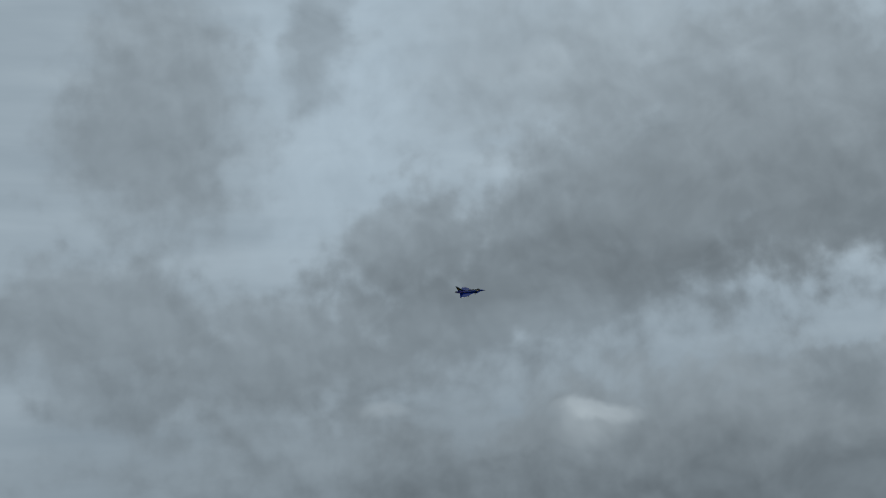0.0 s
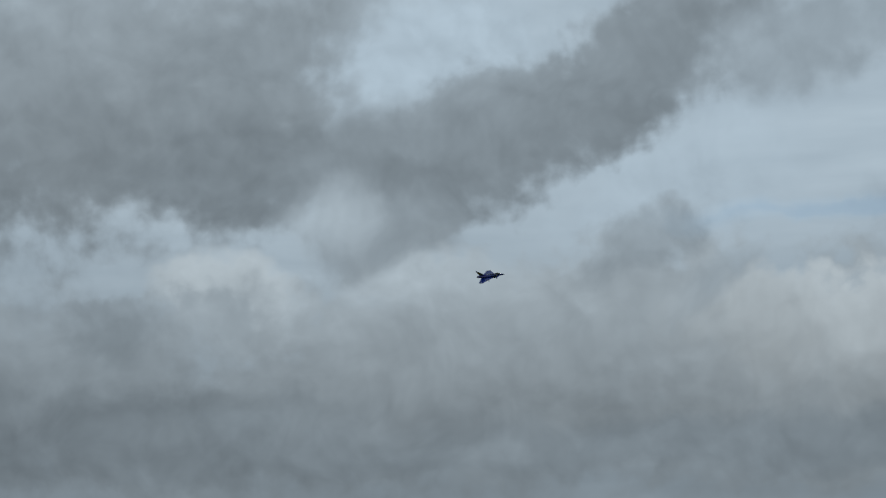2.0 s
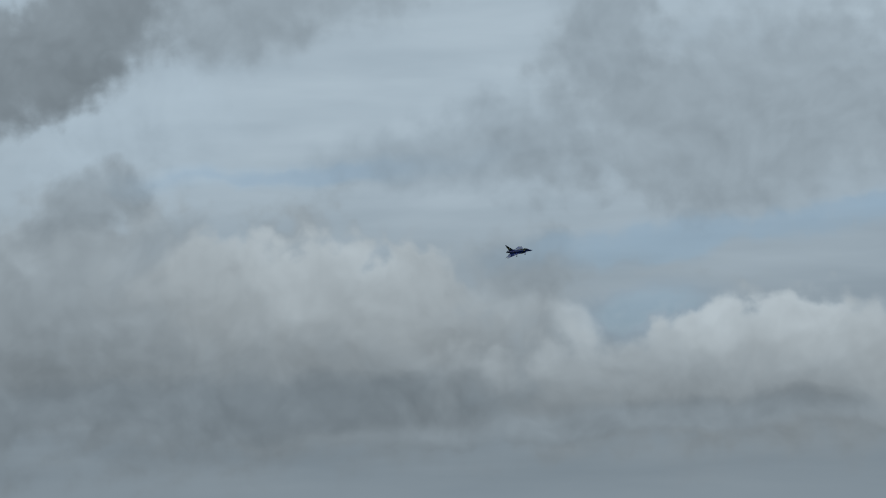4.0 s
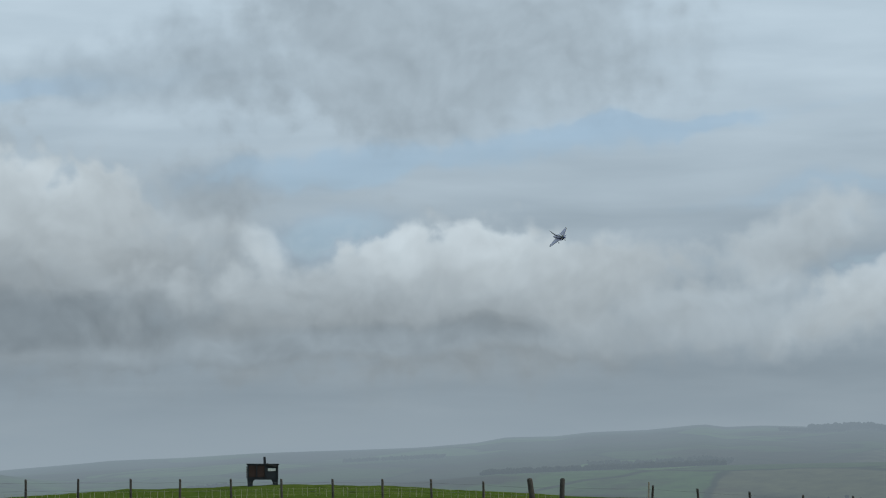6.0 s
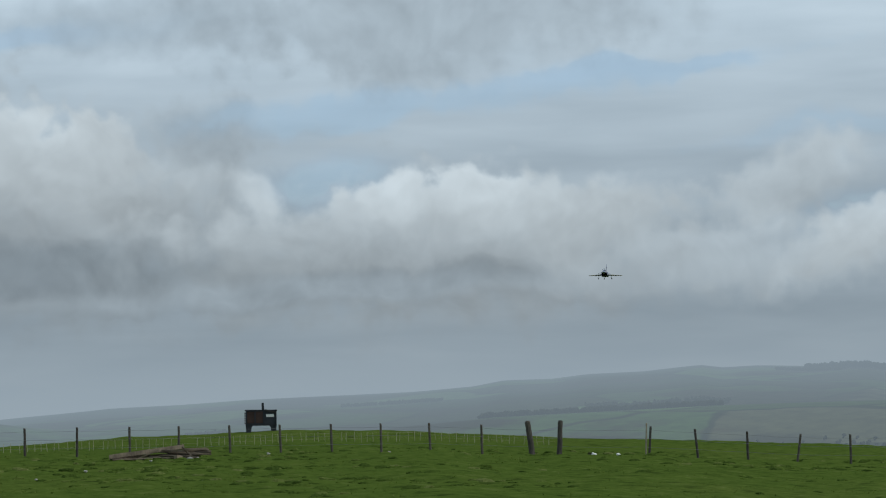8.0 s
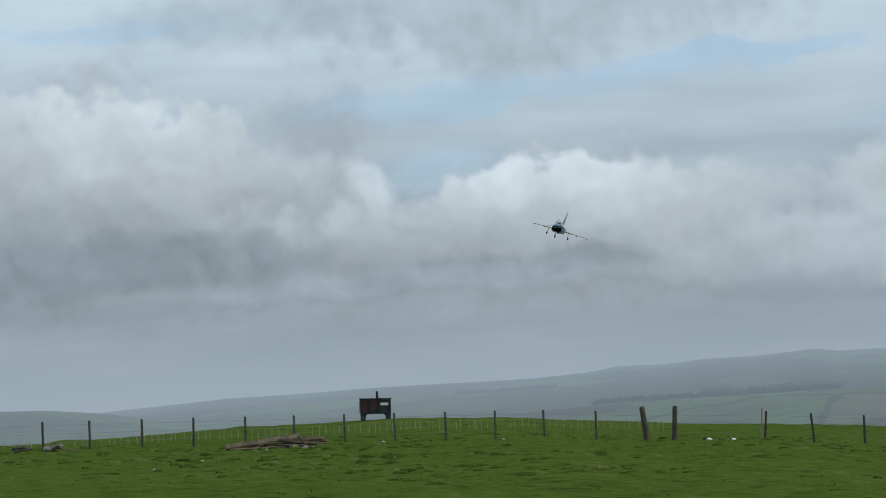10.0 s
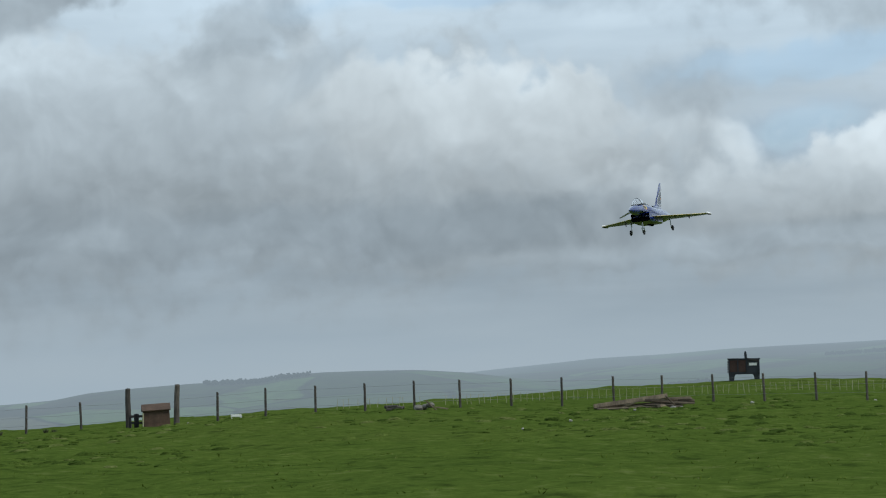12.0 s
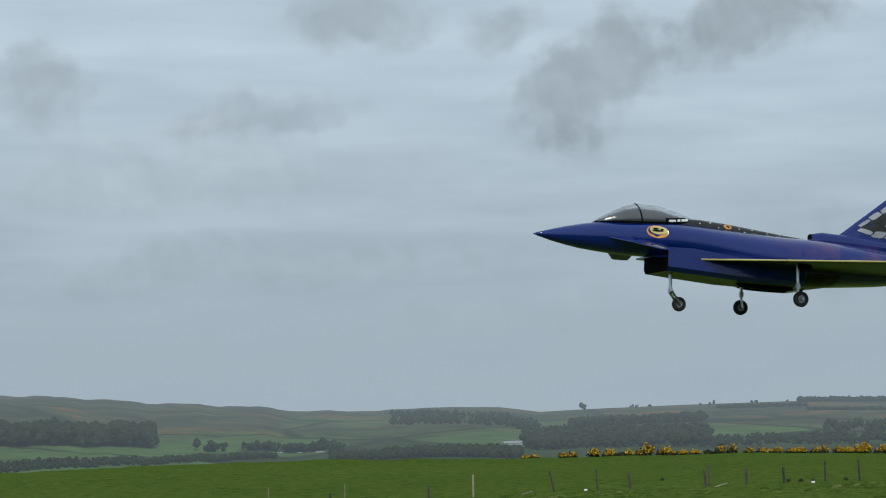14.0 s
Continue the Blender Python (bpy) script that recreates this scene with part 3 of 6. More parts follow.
# a nearer, darker hill in front of the ridge, and a low green terrace under it
SPUR_AZ = np.array([-34, -31.5, -30.35, -28.9, -27.6, -26.3, -25.2, -24.2, -23.7, -22, -20.3, -19.4, -18.6, -17.5, -16.2, -13, -10])
SPUR_EL = np.array([-0.3, 0.21, 0.29, 0.48, 0.58, 0.59, 0.58, 0.50, 0.41, 0.36, 0.26, 0.18, 0.03, -0.05, -0.09, -0.45, -1.0])
VALLEY_AZ = np.array([-16, -12, -9, -7, -5.1, -4, -2.6, -1.5, -0.9, -0.5, 1.6, 3.5, 5.2, 7.1, 8.8, 12])
VALLEY_EL = np.array([-2.0, -1.0, -0.6, -0.53, -0.46, -0.54, -0.69, -0.61, -0.61, -0.74, -0.80, -0.84, -0.97, -1.10, -1.14, -1.5])
TERRACE_AZ = np.array([-60, -52, -47, -44, -41.5, -39, -36, -32])
TERRACE_EL = np.array([0.6, 0.62, 0.56, 0.45, 0.36, 0.15, -0.25, -0.9])
HILL_AZ = np.array([4, 7, 9, 11, 13.2, 15, 16.5, 18.5, 20.5, 22.7, 25.5, 27.7, 29, 30, 31.7, 33, 35.1, 35.6, 36.8, 38.9, 40.5, 42.3, 48, 70])
HILL_EL = np.array([-2.3, -1.95, -1.72, -1.58, -1.50, -1.42, -1.25, -1.05, -0.87, -0.84, -0.88, -0.94, -0.99, -0.85, -0.82, -0.88, -0.84, -0.75, -0.66, -0.53, -0.38, -0.28, -0.25, -0.4])


def far_height(a, r):
    plain_z = np.interp(a, [-16, -6, 6, 14], [-60.0, -88.0, -88.0, -96.0])
    far = np.clip((r - 3000) / 1950, 0, 1)
    rise = np.interp(a, [-26, -19, -12, -5, 2, 6, 9, 12, 14, 16], [0.0, 14.0, 40.0, 55.0, 60.0, 52.0, 36.0, 17.0, 6.0, 0.0])
    rise = rise * (1 + 0.07 * np.sin(a * 1.9) + 0.05 * np.sin(a * 4.3 + 1) + 0.03 * np.sin(a * 9.1))
    z = plain_z + rise * far * far
    rz = EYE + 4300 * np.tan(np.radians(np.interp(a, RIDGE_AZ, RIDGE_EL, left=1.0, right=-0.95)))
    start = np.interp(a, [-12, 0], [1500.0, 3000.0])
    up = np.clip((r - start) / (4300 - start), 0, 1)
    down = np.clip((r - 4300) / 700, 0, 1)
    z = z + np.maximum(rz - plain_z, 0) * (up * up * (3 - 2 * up)) * (1 - down ** 2) * np.interp(a, [13, 20], [1.0, 0.0])
    for raz, rel, at, width in ((SPUR_AZ, SPUR_EL, 3250.0, 900.0), (TERRACE_AZ, TERRACE_EL, 2800.0, 700.0), (VALLEY_AZ, VALLEY_EL, 3300.0, 450.0)):
        crest = EYE + at * np.tan(np.radians(np.interp(a, raz, rel)))
        k = np.clip(1 - np.abs(r - at) / width, 0, 1)
        z = np.where((a > raz[0]) & (a < raz[-1]), np.maximum(z, plain_z + (crest - plain_z) * k * k * (3 - 2 * k)), z)
    knolls = np.clip((a - 30) / 6, 0, 1) * (0.022 * np.sin(a * 3.7) + 0.012 * np.sin(a * 7.9 + 1))
    hz = EYE + 2300 * np.tan(np.radians(np.interp(a, HILL_AZ, HILL_EL, left=-2.0, right=-0.3) + knolls))
    up = np.clip((r - 700) / 1600, 0, 1)
    down = np.clip((r - 2300) / 900, 0, 1)
    z = z + np.maximum(hz - plain_z, 0) * (0.35 * up + 0.65 * up * up * (3 - 2 * up)) * (1 - down * down * (3 - 2 * down))
    x, y = -np.sin(np.radians(a)) * r, np.cos(np.radians(a)) * r
    roll = 5 * np.sin(x / 260 + 1) * np.sin(y / 310) + 3 * np.sin(x / 97 + y / 140) + 2 * np.sin(y / 61 - x / 75)
    return z + roll * np.clip((r - 500) / 600, 0, 1) * np.clip((4250 - r) / 900, 0.12, 1) * np.where(a < -9, np.clip(np.minimum(np.abs(r - 3250), np.abs(r - 2800)) / 400, 0.1, 1), 1) * np.clip(np.abs(r - 2300) / 900, 0.05, 1.0)


backdrop = sheet("backdrop", np.concatenate([np.arange(-180, -60, 5.0), np.arange(-60, 52, 0.25), np.arange(52, 181, 5.0)]), np.geomspace(560, 4950, 150), far_height, [FAR_LAND])
tagged(backdrop, "hazy far hills, fields and a wide valley under low cloud", "hills", kind="structure")


# ---- fences ----
def post_mesh(name, radius, height, sides=9, seed=0, mat=None):
    rnd = random.Random(seed)
    bm = bmesh.new()
    rings = []
    for k, h in enumerate((-0.25, 0.0, 0.35 * height, 0.7 * height, 0.96 * height, height)):
        r = radius * (1.08 - 0.12 * max(h, 0) / height) * (0.86 if k == 5 else 1.0)
        ox, oy = rnd.uniform(-0.08, 0.08) * radius, rnd.uniform(-0.08, 0.08) * radius
        rings.append([Vector((ox + r * (1 + rnd.uniform(-0.07, 0.07)) * math.cos(2 * math.pi * i / sides), oy + r * (1 + rnd.uniform(-0.07, 0.07)) * math.sin(2 * math.pi * i / sides), h + (rnd.uniform(-0.015, 0.015) if k == 5 else 0))) for i in range(sides)])
    add_rings(bm, rings)
    me = bpy.data.meshes.new(name)
    bm.normal_update()
    bm.to_mesh(me)
    bm.free()
    me.materials.append(mat or POST_WOOD)
    return me


POSTS = {
    "n": [post_mesh("post", 0.052, 1.24, seed=s) for s in range(3)],
    "b": [post_mesh("strainer_post", 0.125, 1.48, 11, 11), post_mesh("strainer_post", 0.11, 1.48, 11, 12)],
    "g": [post_mesh("gate_post", 0.115, 1.72, 11, 21)],
    "s": [post_mesh("short_post", 0.07, 0.95, 8, 31)],
    "p": [post_mesh("pale_post", 0.06, 1.30, 8, 41, PALE_WOOD)],
    "t": [post_mesh("thin_post", 0.035, 1.38, 7, 51, PALE_WOOD)],
}


def fence(label, rows, group, wires=True):
    """A run of posts: azimuth, kind, lean across the view and away from it, in degrees."""
    base = thing("fence", Matrix.Identity(4), label, "fence", group)
    tops = []
    for i, (az, kind, lean) in enumerate(rows):
        choice = POSTS[kind]
        ob = new(choice[0].name, choice[i % len(choice)])
        at = spot(az, float(fence_distance(az)))
        ob.parent = base
        ob.matrix_basis = pose(*at, 0, 0, az) @ pose(0, 0, 0, (i * 37 % 7 - 3) * 0.5, lean)
        tops.append((ob.matrix_basis, kind))
    for h in (0.35, 0.72, 1.08) if wires else ():
        bm = bmesh.new()
        line = []
        for (a, ka), (b, kb) in zip(tops, tops[1:]):
            p, q = a @ Vector((0, -0.06, h)), b @ Vector((0, -0.06, h))
            line += [p, (p + q) / 2 - Vector((0, 0, 0.02))]
        line.append(tops[-1][0] @ Vector((0, -0.06, h)))
        add_rings(bm, [[p + Vector((0, 0.0045 * math.cos(k * 2.094), 0.0045 * math.sin(k * 2.094))) for k in range(3)] for p in line])
        part("wire", bm, WIRE, base, "thin sagging strand of galvanised wire")
    return base


fence("weathered wooden post and wire fence along the crest of the pasture", [
    (-52.3, "n", 1), (-50.3, "n", 0), (-49.0, "n", 8), (-47.8, "n", -1), (-46.57, "n", -5), (-45.37, "n", 4), (-45.29, "t", 2), (-43.14, "b", 3), (-42.47, "b", -7),
    (-41.22, "n", -1), (-39.93, "n", -2), (-38.71, "n", -1), (-37.48, "n", -2), (-36.21, "n", -2), (-34.96, "n", -2), (-33.69, "n", 0), (-32.49, "n", -1), (-31.2, "n", 0),
    (-29.94, "n", -1), (-28.66, "n", -1), (-27.52, "n", -1), (-26.29, "n", -1), (-25.05, "n", 0), (-23.81, "n", 0), (-22.62, "n", 0), (-21.6, "g", 2)], "pasture fences")
fence("old post and wire fence with leaning posts on the slope", [
    (-20.43, "g", -1), (-19.27, "n", -2), (-17.93, "n", 1), (-16.31, "n", 0), (-15.17, "n", 0), (-14.0, "n", 1), (-12.82, "n", -5), (-11.64, "n", -1), (-10.42, "n", -3), (-9.06, "n", 0),
    (-8.34, "b", -3), (-8.03, "n", -4), (-6.82, "n", -9), (-4.97, "n", -1), (-3.03, "n", -12), (-2.95, "s", -2), (-2.05, "n", -5), (-0.93, "n", 0)], "pasture fences")
fence("broken down wooden fence of grey and pale posts at odd angles", [
    (0.69, "n", -6), (3.12, "p", -6), (3.25, "s", -3), (4.44, "s", -6), (4.48, "t", -2), (6.68, "t", 0), (6.83, "s", -12), (7.92, "s", -2), (9.0, "n", 0), (10.46, "p", -3),
    (12.07, "p", 1), (12.42, "s", 16), (11.4, "s", -16), (13.49, "s", 6), (14.6, "n", -8), (14.72, "s", -5), (16.16, "p", -3), (17.69, "p", -1), (18.96, "s", 1), (19.89, "b", -9), (19.8, "s", -4)], "pasture fences", False)
fence("sparse row of short weathered posts in the low pasture", [
    (21.17, "n", -3), (22.0, "n", -1), (23.0, "s", -4), (23.92, "s", -2), (24.82, "n", -5), (24.92, "s", -6), (26.78, "s", -7), (27.6, "n", -4), (28.68, "n", -12), (30.7, "p", 0),
    (31.8, "s", -2), (33.9, "t", 0), (34.3, "s", 6), (35.8, "t", 1), (36.7, "s", 0), (37.9, "s", -2), (39.6, "s", 0)], "pasture fences", False)


def netting():
    """Low electric netting: white stakes with pale strands."""
    base = thing("netting", Matrix.Identity(4), "low white electric sheep netting strung across the grass", "netting")
    bm = bmesh.new()
    add_tube(bm, (0, 0, -0.05), (0, 0, 0.45), 0.013, 0.010, 5)
    me = bpy.data.meshes.new("stake")
    bm.to_mesh(me)
    bm.free()
    me.materials.append(PALE_PLASTIC)
    rnd = random.Random(5)
    for k in range(104):
        az = -25.6 - k * 0.168 + rnd.uniform(-0.05, 0.05)
        r = 110.0 - 2.5 * math.sin(k * 0.05)
        if k in (13, 14, 15) or 47 < k < 51:
            continue
        ob = new("stake", me)
        ob.parent = base
        ob.matrix_basis = pose(*spot(az, r, rnd.uniform(-0.04, 0.02)), rnd.uniform(-4, 4), rnd.uniform(-6, 6), az)
    for h in (0.18, 0.44):
        bm = bmesh.new()
        pts = [spot(-25.6 - k * 0.76, 110.0 - 2.5 * math.sin(k * 0.2), h) for k in range(24)]
        add_rings(bm, [[p + Vector((0, 0.003 * math.cos(k * 2.094), 0.003 * math.sin(k * 2.094))) for k in range(3)] for p in pts])
        part("strand", bm, PALE_PLASTIC, base)


PALE_PLASTIC = plain("pale weathered plastic", (0.36, 0.35, 0.22), 0.5, 0, 30, 0.15)
netting()


# ---- the things in the pasture ----
def livestock_feeder():
    at = spot(-35.73, 124.5, -0.11)
    base = thing("livestock_feeder", pose(*at, 0, 0, -35.7), "dark rusty steel livestock feeder on splayed legs at the crest", "feeder")
    bm = bmesh.new()
    add_box(bm, (1.66, 1.1, 0.80), (0, 0, 0.86), bevel=0.02)
    part("body", bm, STEEL_DARK, base)
    for x in (-0.55, -0.10):
        bm = bmesh.new()
        add_box(bm, (0.40, 0.02, 0.62), (x, -0.562, 0.90), bevel=0.006)
        part("panel", bm, RUST, base, "rust-brown sheet steel panel")
    for x in (-0.80, -0.325, 0.15, 0.80):
        bm = bmesh.new()
        add_box(bm, (0.06, 0.05, 0.86), (x, -0.575, 0.88), bevel=0.008)
        part("strut", bm, STEEL_DARK, base)
    bm = bmesh.new()
    add_box(bm, (0.42, 0.015, 0.15), (0.48, -0.565, 0.99), bevel=0.003)
    part("plate", bm, WHITE_PLASTIC, base, "small white plate")
    bm = bmesh.new()
    add_box(bm, (1.76, 1.2, 0.06), (0.0, 0, 1.28), (0, 0.6, 0), bevel=0.015)
    part("lid", bm, STEEL_DARK, base)
    bm = bmesh.new()
    add_box(bm, (0.62, 0.10, 0.10), (0.50, -0.58, 1.22), (0, 12, 0), bevel=0.01)
    part("latch_bar", bm, DARK_WOOD, base)
    bm = bmesh.new()
    add_box(bm, (0.15, 0.12, 0.46), (0.10, -0.2, 1.46), (0, -3, 0), bevel=0.015, taper=0.8)
    part("vent", bm, STEEL_DARK, base)
    for x in (-1, 1):
        for y in (-0.48, 0.48):
            bm = bmesh.new()
            prof = [(0.83, 0.55), (0.38, 0.55), (0.52, 0.36), (0.57, -0.06), (0.80, -0.06)]
            add_rings(bm, [[Vector((x * px, y + dy, pz)) for px, pz in prof] for dy in (-0.05, 0.05)])
            part("leg", bm, STEEL_DARK, base)
    for k in range(5):
        bm = bmesh.new()
        add_box(bm, (0.08, 0.14, 0.07), (-0.86, -0.45, 0.60 + 0.13 * k), bevel=0.01)
        part("hinge", bm, RUST, base)


livestock_feeder()


def wood_pile():
    rnd = random.Random(9)
    base = thing("plank_pile", pose(*spot(-33.35, 90.0, -0.03), 0, 0, -33.35), "heap of old grey sawn planks thrown on the grass", "wood pile")
    # along, away, up, length, width, thickness, turn, tip
    rows = [(-0.75, 0.0, 0.25, 3.1, 0.30, 0.17, 3, -7), (-0.85, 0.3, 0.12, 2.8, 0.24, 0.08, -4, -3), (-0.55, -0.35, 0.05, 2.7, 0.20, 0.06, 2, -1), (-0.75, -0.42, 0.16, 1.2, 0.10, 0.06, -10, -22),
            (0.55, -0.25, 0.07, 2.4, 0.22, 0.07, 4, 1), (0.75, 0.15, 0.13, 2.1, 0.20, 0.06, -3, 2), (0.65, -0.05, 0.21, 1.7, 0.22, 0.06, 5, 3), (1.15, 0.30, 0.24, 1.3, 0.24, 0.07, 2, 0), (1.25, 0.0, 0.30, 1.1, 0.20, 0.06, -6, 1),
            (0.95, -0.55, 0.20, 0.85, 0.07, 0.05, 40, 38), (0.45, -0.45, 0.12, 1.2, 0.14, 0.06, -7, 2), (1.75, -0.1, 0.06, 1.5, 0.14, 0.05, 4, 0), (0.35, -0.3, 0.27, 1.0, 0.13, 0.05, -12, 4), (1.45, -0.25, 0.16, 0.9, 0.16, 0.06, 9, 2),
            (0.1, 0.5, 0.15, 2.6, 0.24, 0.08, 3, -2), (-1.5, -0.15, 0.04, 1.3, 0.18, 0.06, 9, -1), (1.55, 0.1, 0.22, 0.7, 0.22, 0.09, 0, 0), (0.55, -0.65, 0.08, 0.45, 0.16, 0.13, 55, 4), (1.05, 0.45, 0.32, 1.4, 0.18, 0.05, -2, -1)]
    for x, y, z, length, width, thick, turn, tip in rows:
        bm = bmesh.new()
        add_box(bm, (length * 0.94, width, thick), (0, 0, 0), bevel=0.01)
        ob = part("plank", bm, PLANK_WOOD, base)
        ob.matrix_basis = pose(x * 0.94, y, z * 1.3, rnd.uniform(-12, 6), tip, turn)
    for at, size in (((0.95, -0.75, 0.04), 0.10), ((1.25, -0.8, 0.03), 0.08)):
        bm = bmesh.new()
        add_rock(bm, at, size, rnd)
        part("stone", bm, STONE, base, "pale stone against the planks")


def add_rock(bm, at, size, rnd):
    vs = bmesh.ops.create_icosphere(bm, subdivisions=2, radius=size)["verts"]
    for v in vs:
        k = 1 + 0.35 * noise.noise(v.co * (1.7 / size) + Vector((at[0], at[1], size)))
        v.co = Vector((v.co.x * 1.2 * k, v.co.y * k, v.co.z * 0.75 * k)) + Vector(at)


wood_pile()


def kennel():
    at = spot(-21.12, 98.6)
    base = thing("wooden_kennel", pose(*at, 0, -3, -19), "small brown wooden hut with a felted lid by the gate posts", "kennel")
    for k in range(5):
        bm = bmesh.new()
        add_box(bm, (1.08, 0.03, 0.135), (0, -0.36, 0.07 + 0.14 * k), bevel=0.006)
        part("board", bm, BROWN_WOOD, base)
    for x in (-0.54, 0.54):
        bm = bmesh.new()
        add_box(bm, (0.03, 0.72, 0.70), (x, 0, 0.35), bevel=0.006)
        part("side_panel", bm, BROWN_WOOD, base)
    bm = bmesh.new()
    add_box(bm, (1.08, 0.03, 0.70), (0, 0.36, 0.35), bevel=0.006)
    part("back_panel", bm, BROWN_WOOD, base)
    for s in (-1, 1):
        bm = bmesh.new()
        add_box(bm, (1.22, 0.56, 0.05), (0, s * 0.235, 0.82), (s * -30, 0, 0), bevel=0.01)
        part("roof_slope", bm, BROWN_WOOD, base, "dark brown felted roof slope")
    bm = bmesh.new()
    add_tube(bm, (-0.6, -0.42, 0.0), (-0.56, -0.40, 0.62), 0.03, 0.035, 8)
    part("pipe", bm, PALE_PLASTIC, base, "pale bent pipe")
    gate = thing("gate_stub", pose(*spot(-20.63, 98.9), 0, 0, -20.6), "short black broken gate rails beside the gate post", "gate")
    for x, w, h, z in ((-0.02, 0.20, 0.62, 0.30), (-0.30, 0.08, 0.55, 0.27)):
        bm = bmesh.new()
        add_box(bm, (w, 0.10, h), (x, 0, z), bevel=0.015)
        part("upright", bm, DARK_WOOD, gate)
    for z in (0.22, 0.50):
        bm = bmesh.new()
        add_box(bm, (0.62, 0.06, 0.10), (-0.03, -0.06, z), bevel=0.012)
        part("rail", bm, DARK_WOOD, gate)
    box = thing("feed_trough", pose(*spot(-23.08, 99.5), 0, 0, -23), "white plastic feed trough on the grass", "trough")
    for x in (-0.2, 0.2):
        bm = bmesh.new()
        add_box(bm, (0.05, 0.24, 0.14), (x, 0, 0.06), bevel=0.01)
        part("end_wall", bm, WHITE_PLASTIC, box)
    bm = bmesh.new()
    add_box(bm, (0.48, 0.28, 0.11), (0, 0, 0.15), bevel=0.02)
    part("basin", bm, WHITE_PLASTIC, box)


kennel()


def loose_things():
    rnd = random.Random(3)
    heap = thing("log_heap", pose(*spot(-27.03, 98.5), 0, 0, -27.0), "low heap of dark logs in the grass", "heap")
    for k in range(7):
        bm = bmesh.new()
        x, up = rnd.uniform(-0.18, 0.18), 0.05 + 0.055 * (k % 3)
        add_tube(bm, (x - 0.26, rnd.uniform(-0.2, 0.2), up), (x + 0.28, rnd.uniform(-0.2, 0.2), up + 0.03), 0.075, 0.06, 9)
        part("log", bm, POST_WOOD, heap)
    heap = thing("rubble_heap", pose(*spot(-27.82, 98.0), 0, 0, -27.8), "low heap of grey stones with a leaning plank in the grass", "heap")
    for k in range(7):
        bm = bmesh.new()
        add_rock(bm, (rnd.uniform(-0.4, 0.3), rnd.uniform(-0.2, 0.2), rnd.uniform(0.05, 0.2)), rnd.uniform(0.08, 0.17), rnd)
        part("stone", bm, FIELD_STONE, heap)
    for at, size, turn in (((0.2, -0.2, 0.18), (0.62, 0.09, 0.05), (0, 42, 12)), ((0.65, -0.1, 0.06), (0.55, 0.12, 0.05), (0, 8, -6))):
        bm = bmesh.new()
        add_box(bm, size, (0, 0, 0), bevel=0.008)
        part("plank", bm, PLANK_WOOD, heap).matrix_basis = pose(*at, *turn)
    # scraps of white tape and stones in the grass
    for az, r, size in ((-35.9, 96, 0.07), (-38.9, 97, 0.06), (-44.0, 98, 0.10), (-44.6, 98, 0.08), (-33.0, 85, 0.05), (-31.4, 70, 0.05), (-5.9, 128, 0.09), (-6.2, 126, 0.08), (-1.2, 122, 0.09), (-0.2, 125, 0.07), (15.2, 120, 0.09), (17.1, 110, 0.08), (22.3, 128, 0.10), (27.9, 128, 0.10), (-21.9, 97, 0.06), (9.7, 127, 0.06), (-30.2, 62, 0.035)):
        bm = bmesh.new()
        add_rock(bm, (0, 0, 0), size, rnd)
        ob = part("white_stone", bm, WHITE_PLASTIC if size > 0.075 else STONE)
        ob.matrix_world = pose(*spot(az, r, 0.02 + 0.4 * size), 0, 0, rnd.uniform(0, 180))
        tagged(ob, "small pale stone lying in the grass", "stone", "scattered pale stones")
    for az, r, w in ((-7.4, 124, 1.9), (24.6, 126, 0.9), (29.4, 127, 0.8), (8.4, 128, 1.2)):
        bm = bmesh.new()
        add_box(bm, (w, 0.12, 0.06), (0, 0, 0), bevel=0.01)
        ob = part("fallen_rail", bm, PALE_WOOD)
        ob.matrix_world = pose(*spot(az, r if az != -7.4 else 108, 0.08), 0, -3 if az < 20 else -18, az)
        tagged(ob, "pale fallen fence rail lying on the grass", "rail", "fallen rails")
    # scraps of tape snagged on the posts
    for az, r in ((-0.8, 121.0), (0.25, 123.0), (-5.5, 113.0), (-8.8, 107.0)):
        bm = bmesh.new()
        pts = [Vector((0.09 * math.sin(k * 2.1 + az), 0.02 * k, 0.20 + 0.10 * math.cos(k * 1.3 + az))) for k in range(7)]
        for p, q in zip(pts, pts[1:]):
            add_tube(bm, p, q, 0.013, sides=5)
        ob = part("tape_scrap", bm, WHITE_PLASTIC)
        ob.matrix_world = pose(*spot(az, r, -0.08), 0, 0, az)
        tagged(ob, "tangled scrap of white fence tape on the grass", "tape", "tape scraps")


loose_things()


def leaf_clump(bm, at, size, count, rnd, flat=0.7, blade=0.05):
    """Many small leaves on a ragged mound."""
    for _ in range(count):
        d = Vector((rnd.gauss(0, 1), rnd.gauss(0, 1), abs(rnd.gauss(0, 1)))).normalized()
        lump = 0.75 + 0.5 * noise.noise(d * 2.3 + Vector(at))
        p = Vector(at) + Vector((d.x * size[0], d.y * size[1], d.z * size[2])) * lump * rnd.uniform(0.55, 1.0)
        q = Vector((rnd.uniform(-1, 1), rnd.uniform(-1, 1), rnd.uniform(-1, 1))).normalized() * blade
        s = q.cross(Vector((rnd.uniform(-1, 1), rnd.uniform(-1, 1), rnd.uniform(-1, 1)))).normalized() * blade * 0.6
        vs = [bm.verts.new(p + v) for v in (-q, s, q, -s)]
        bm.faces.new(vs)


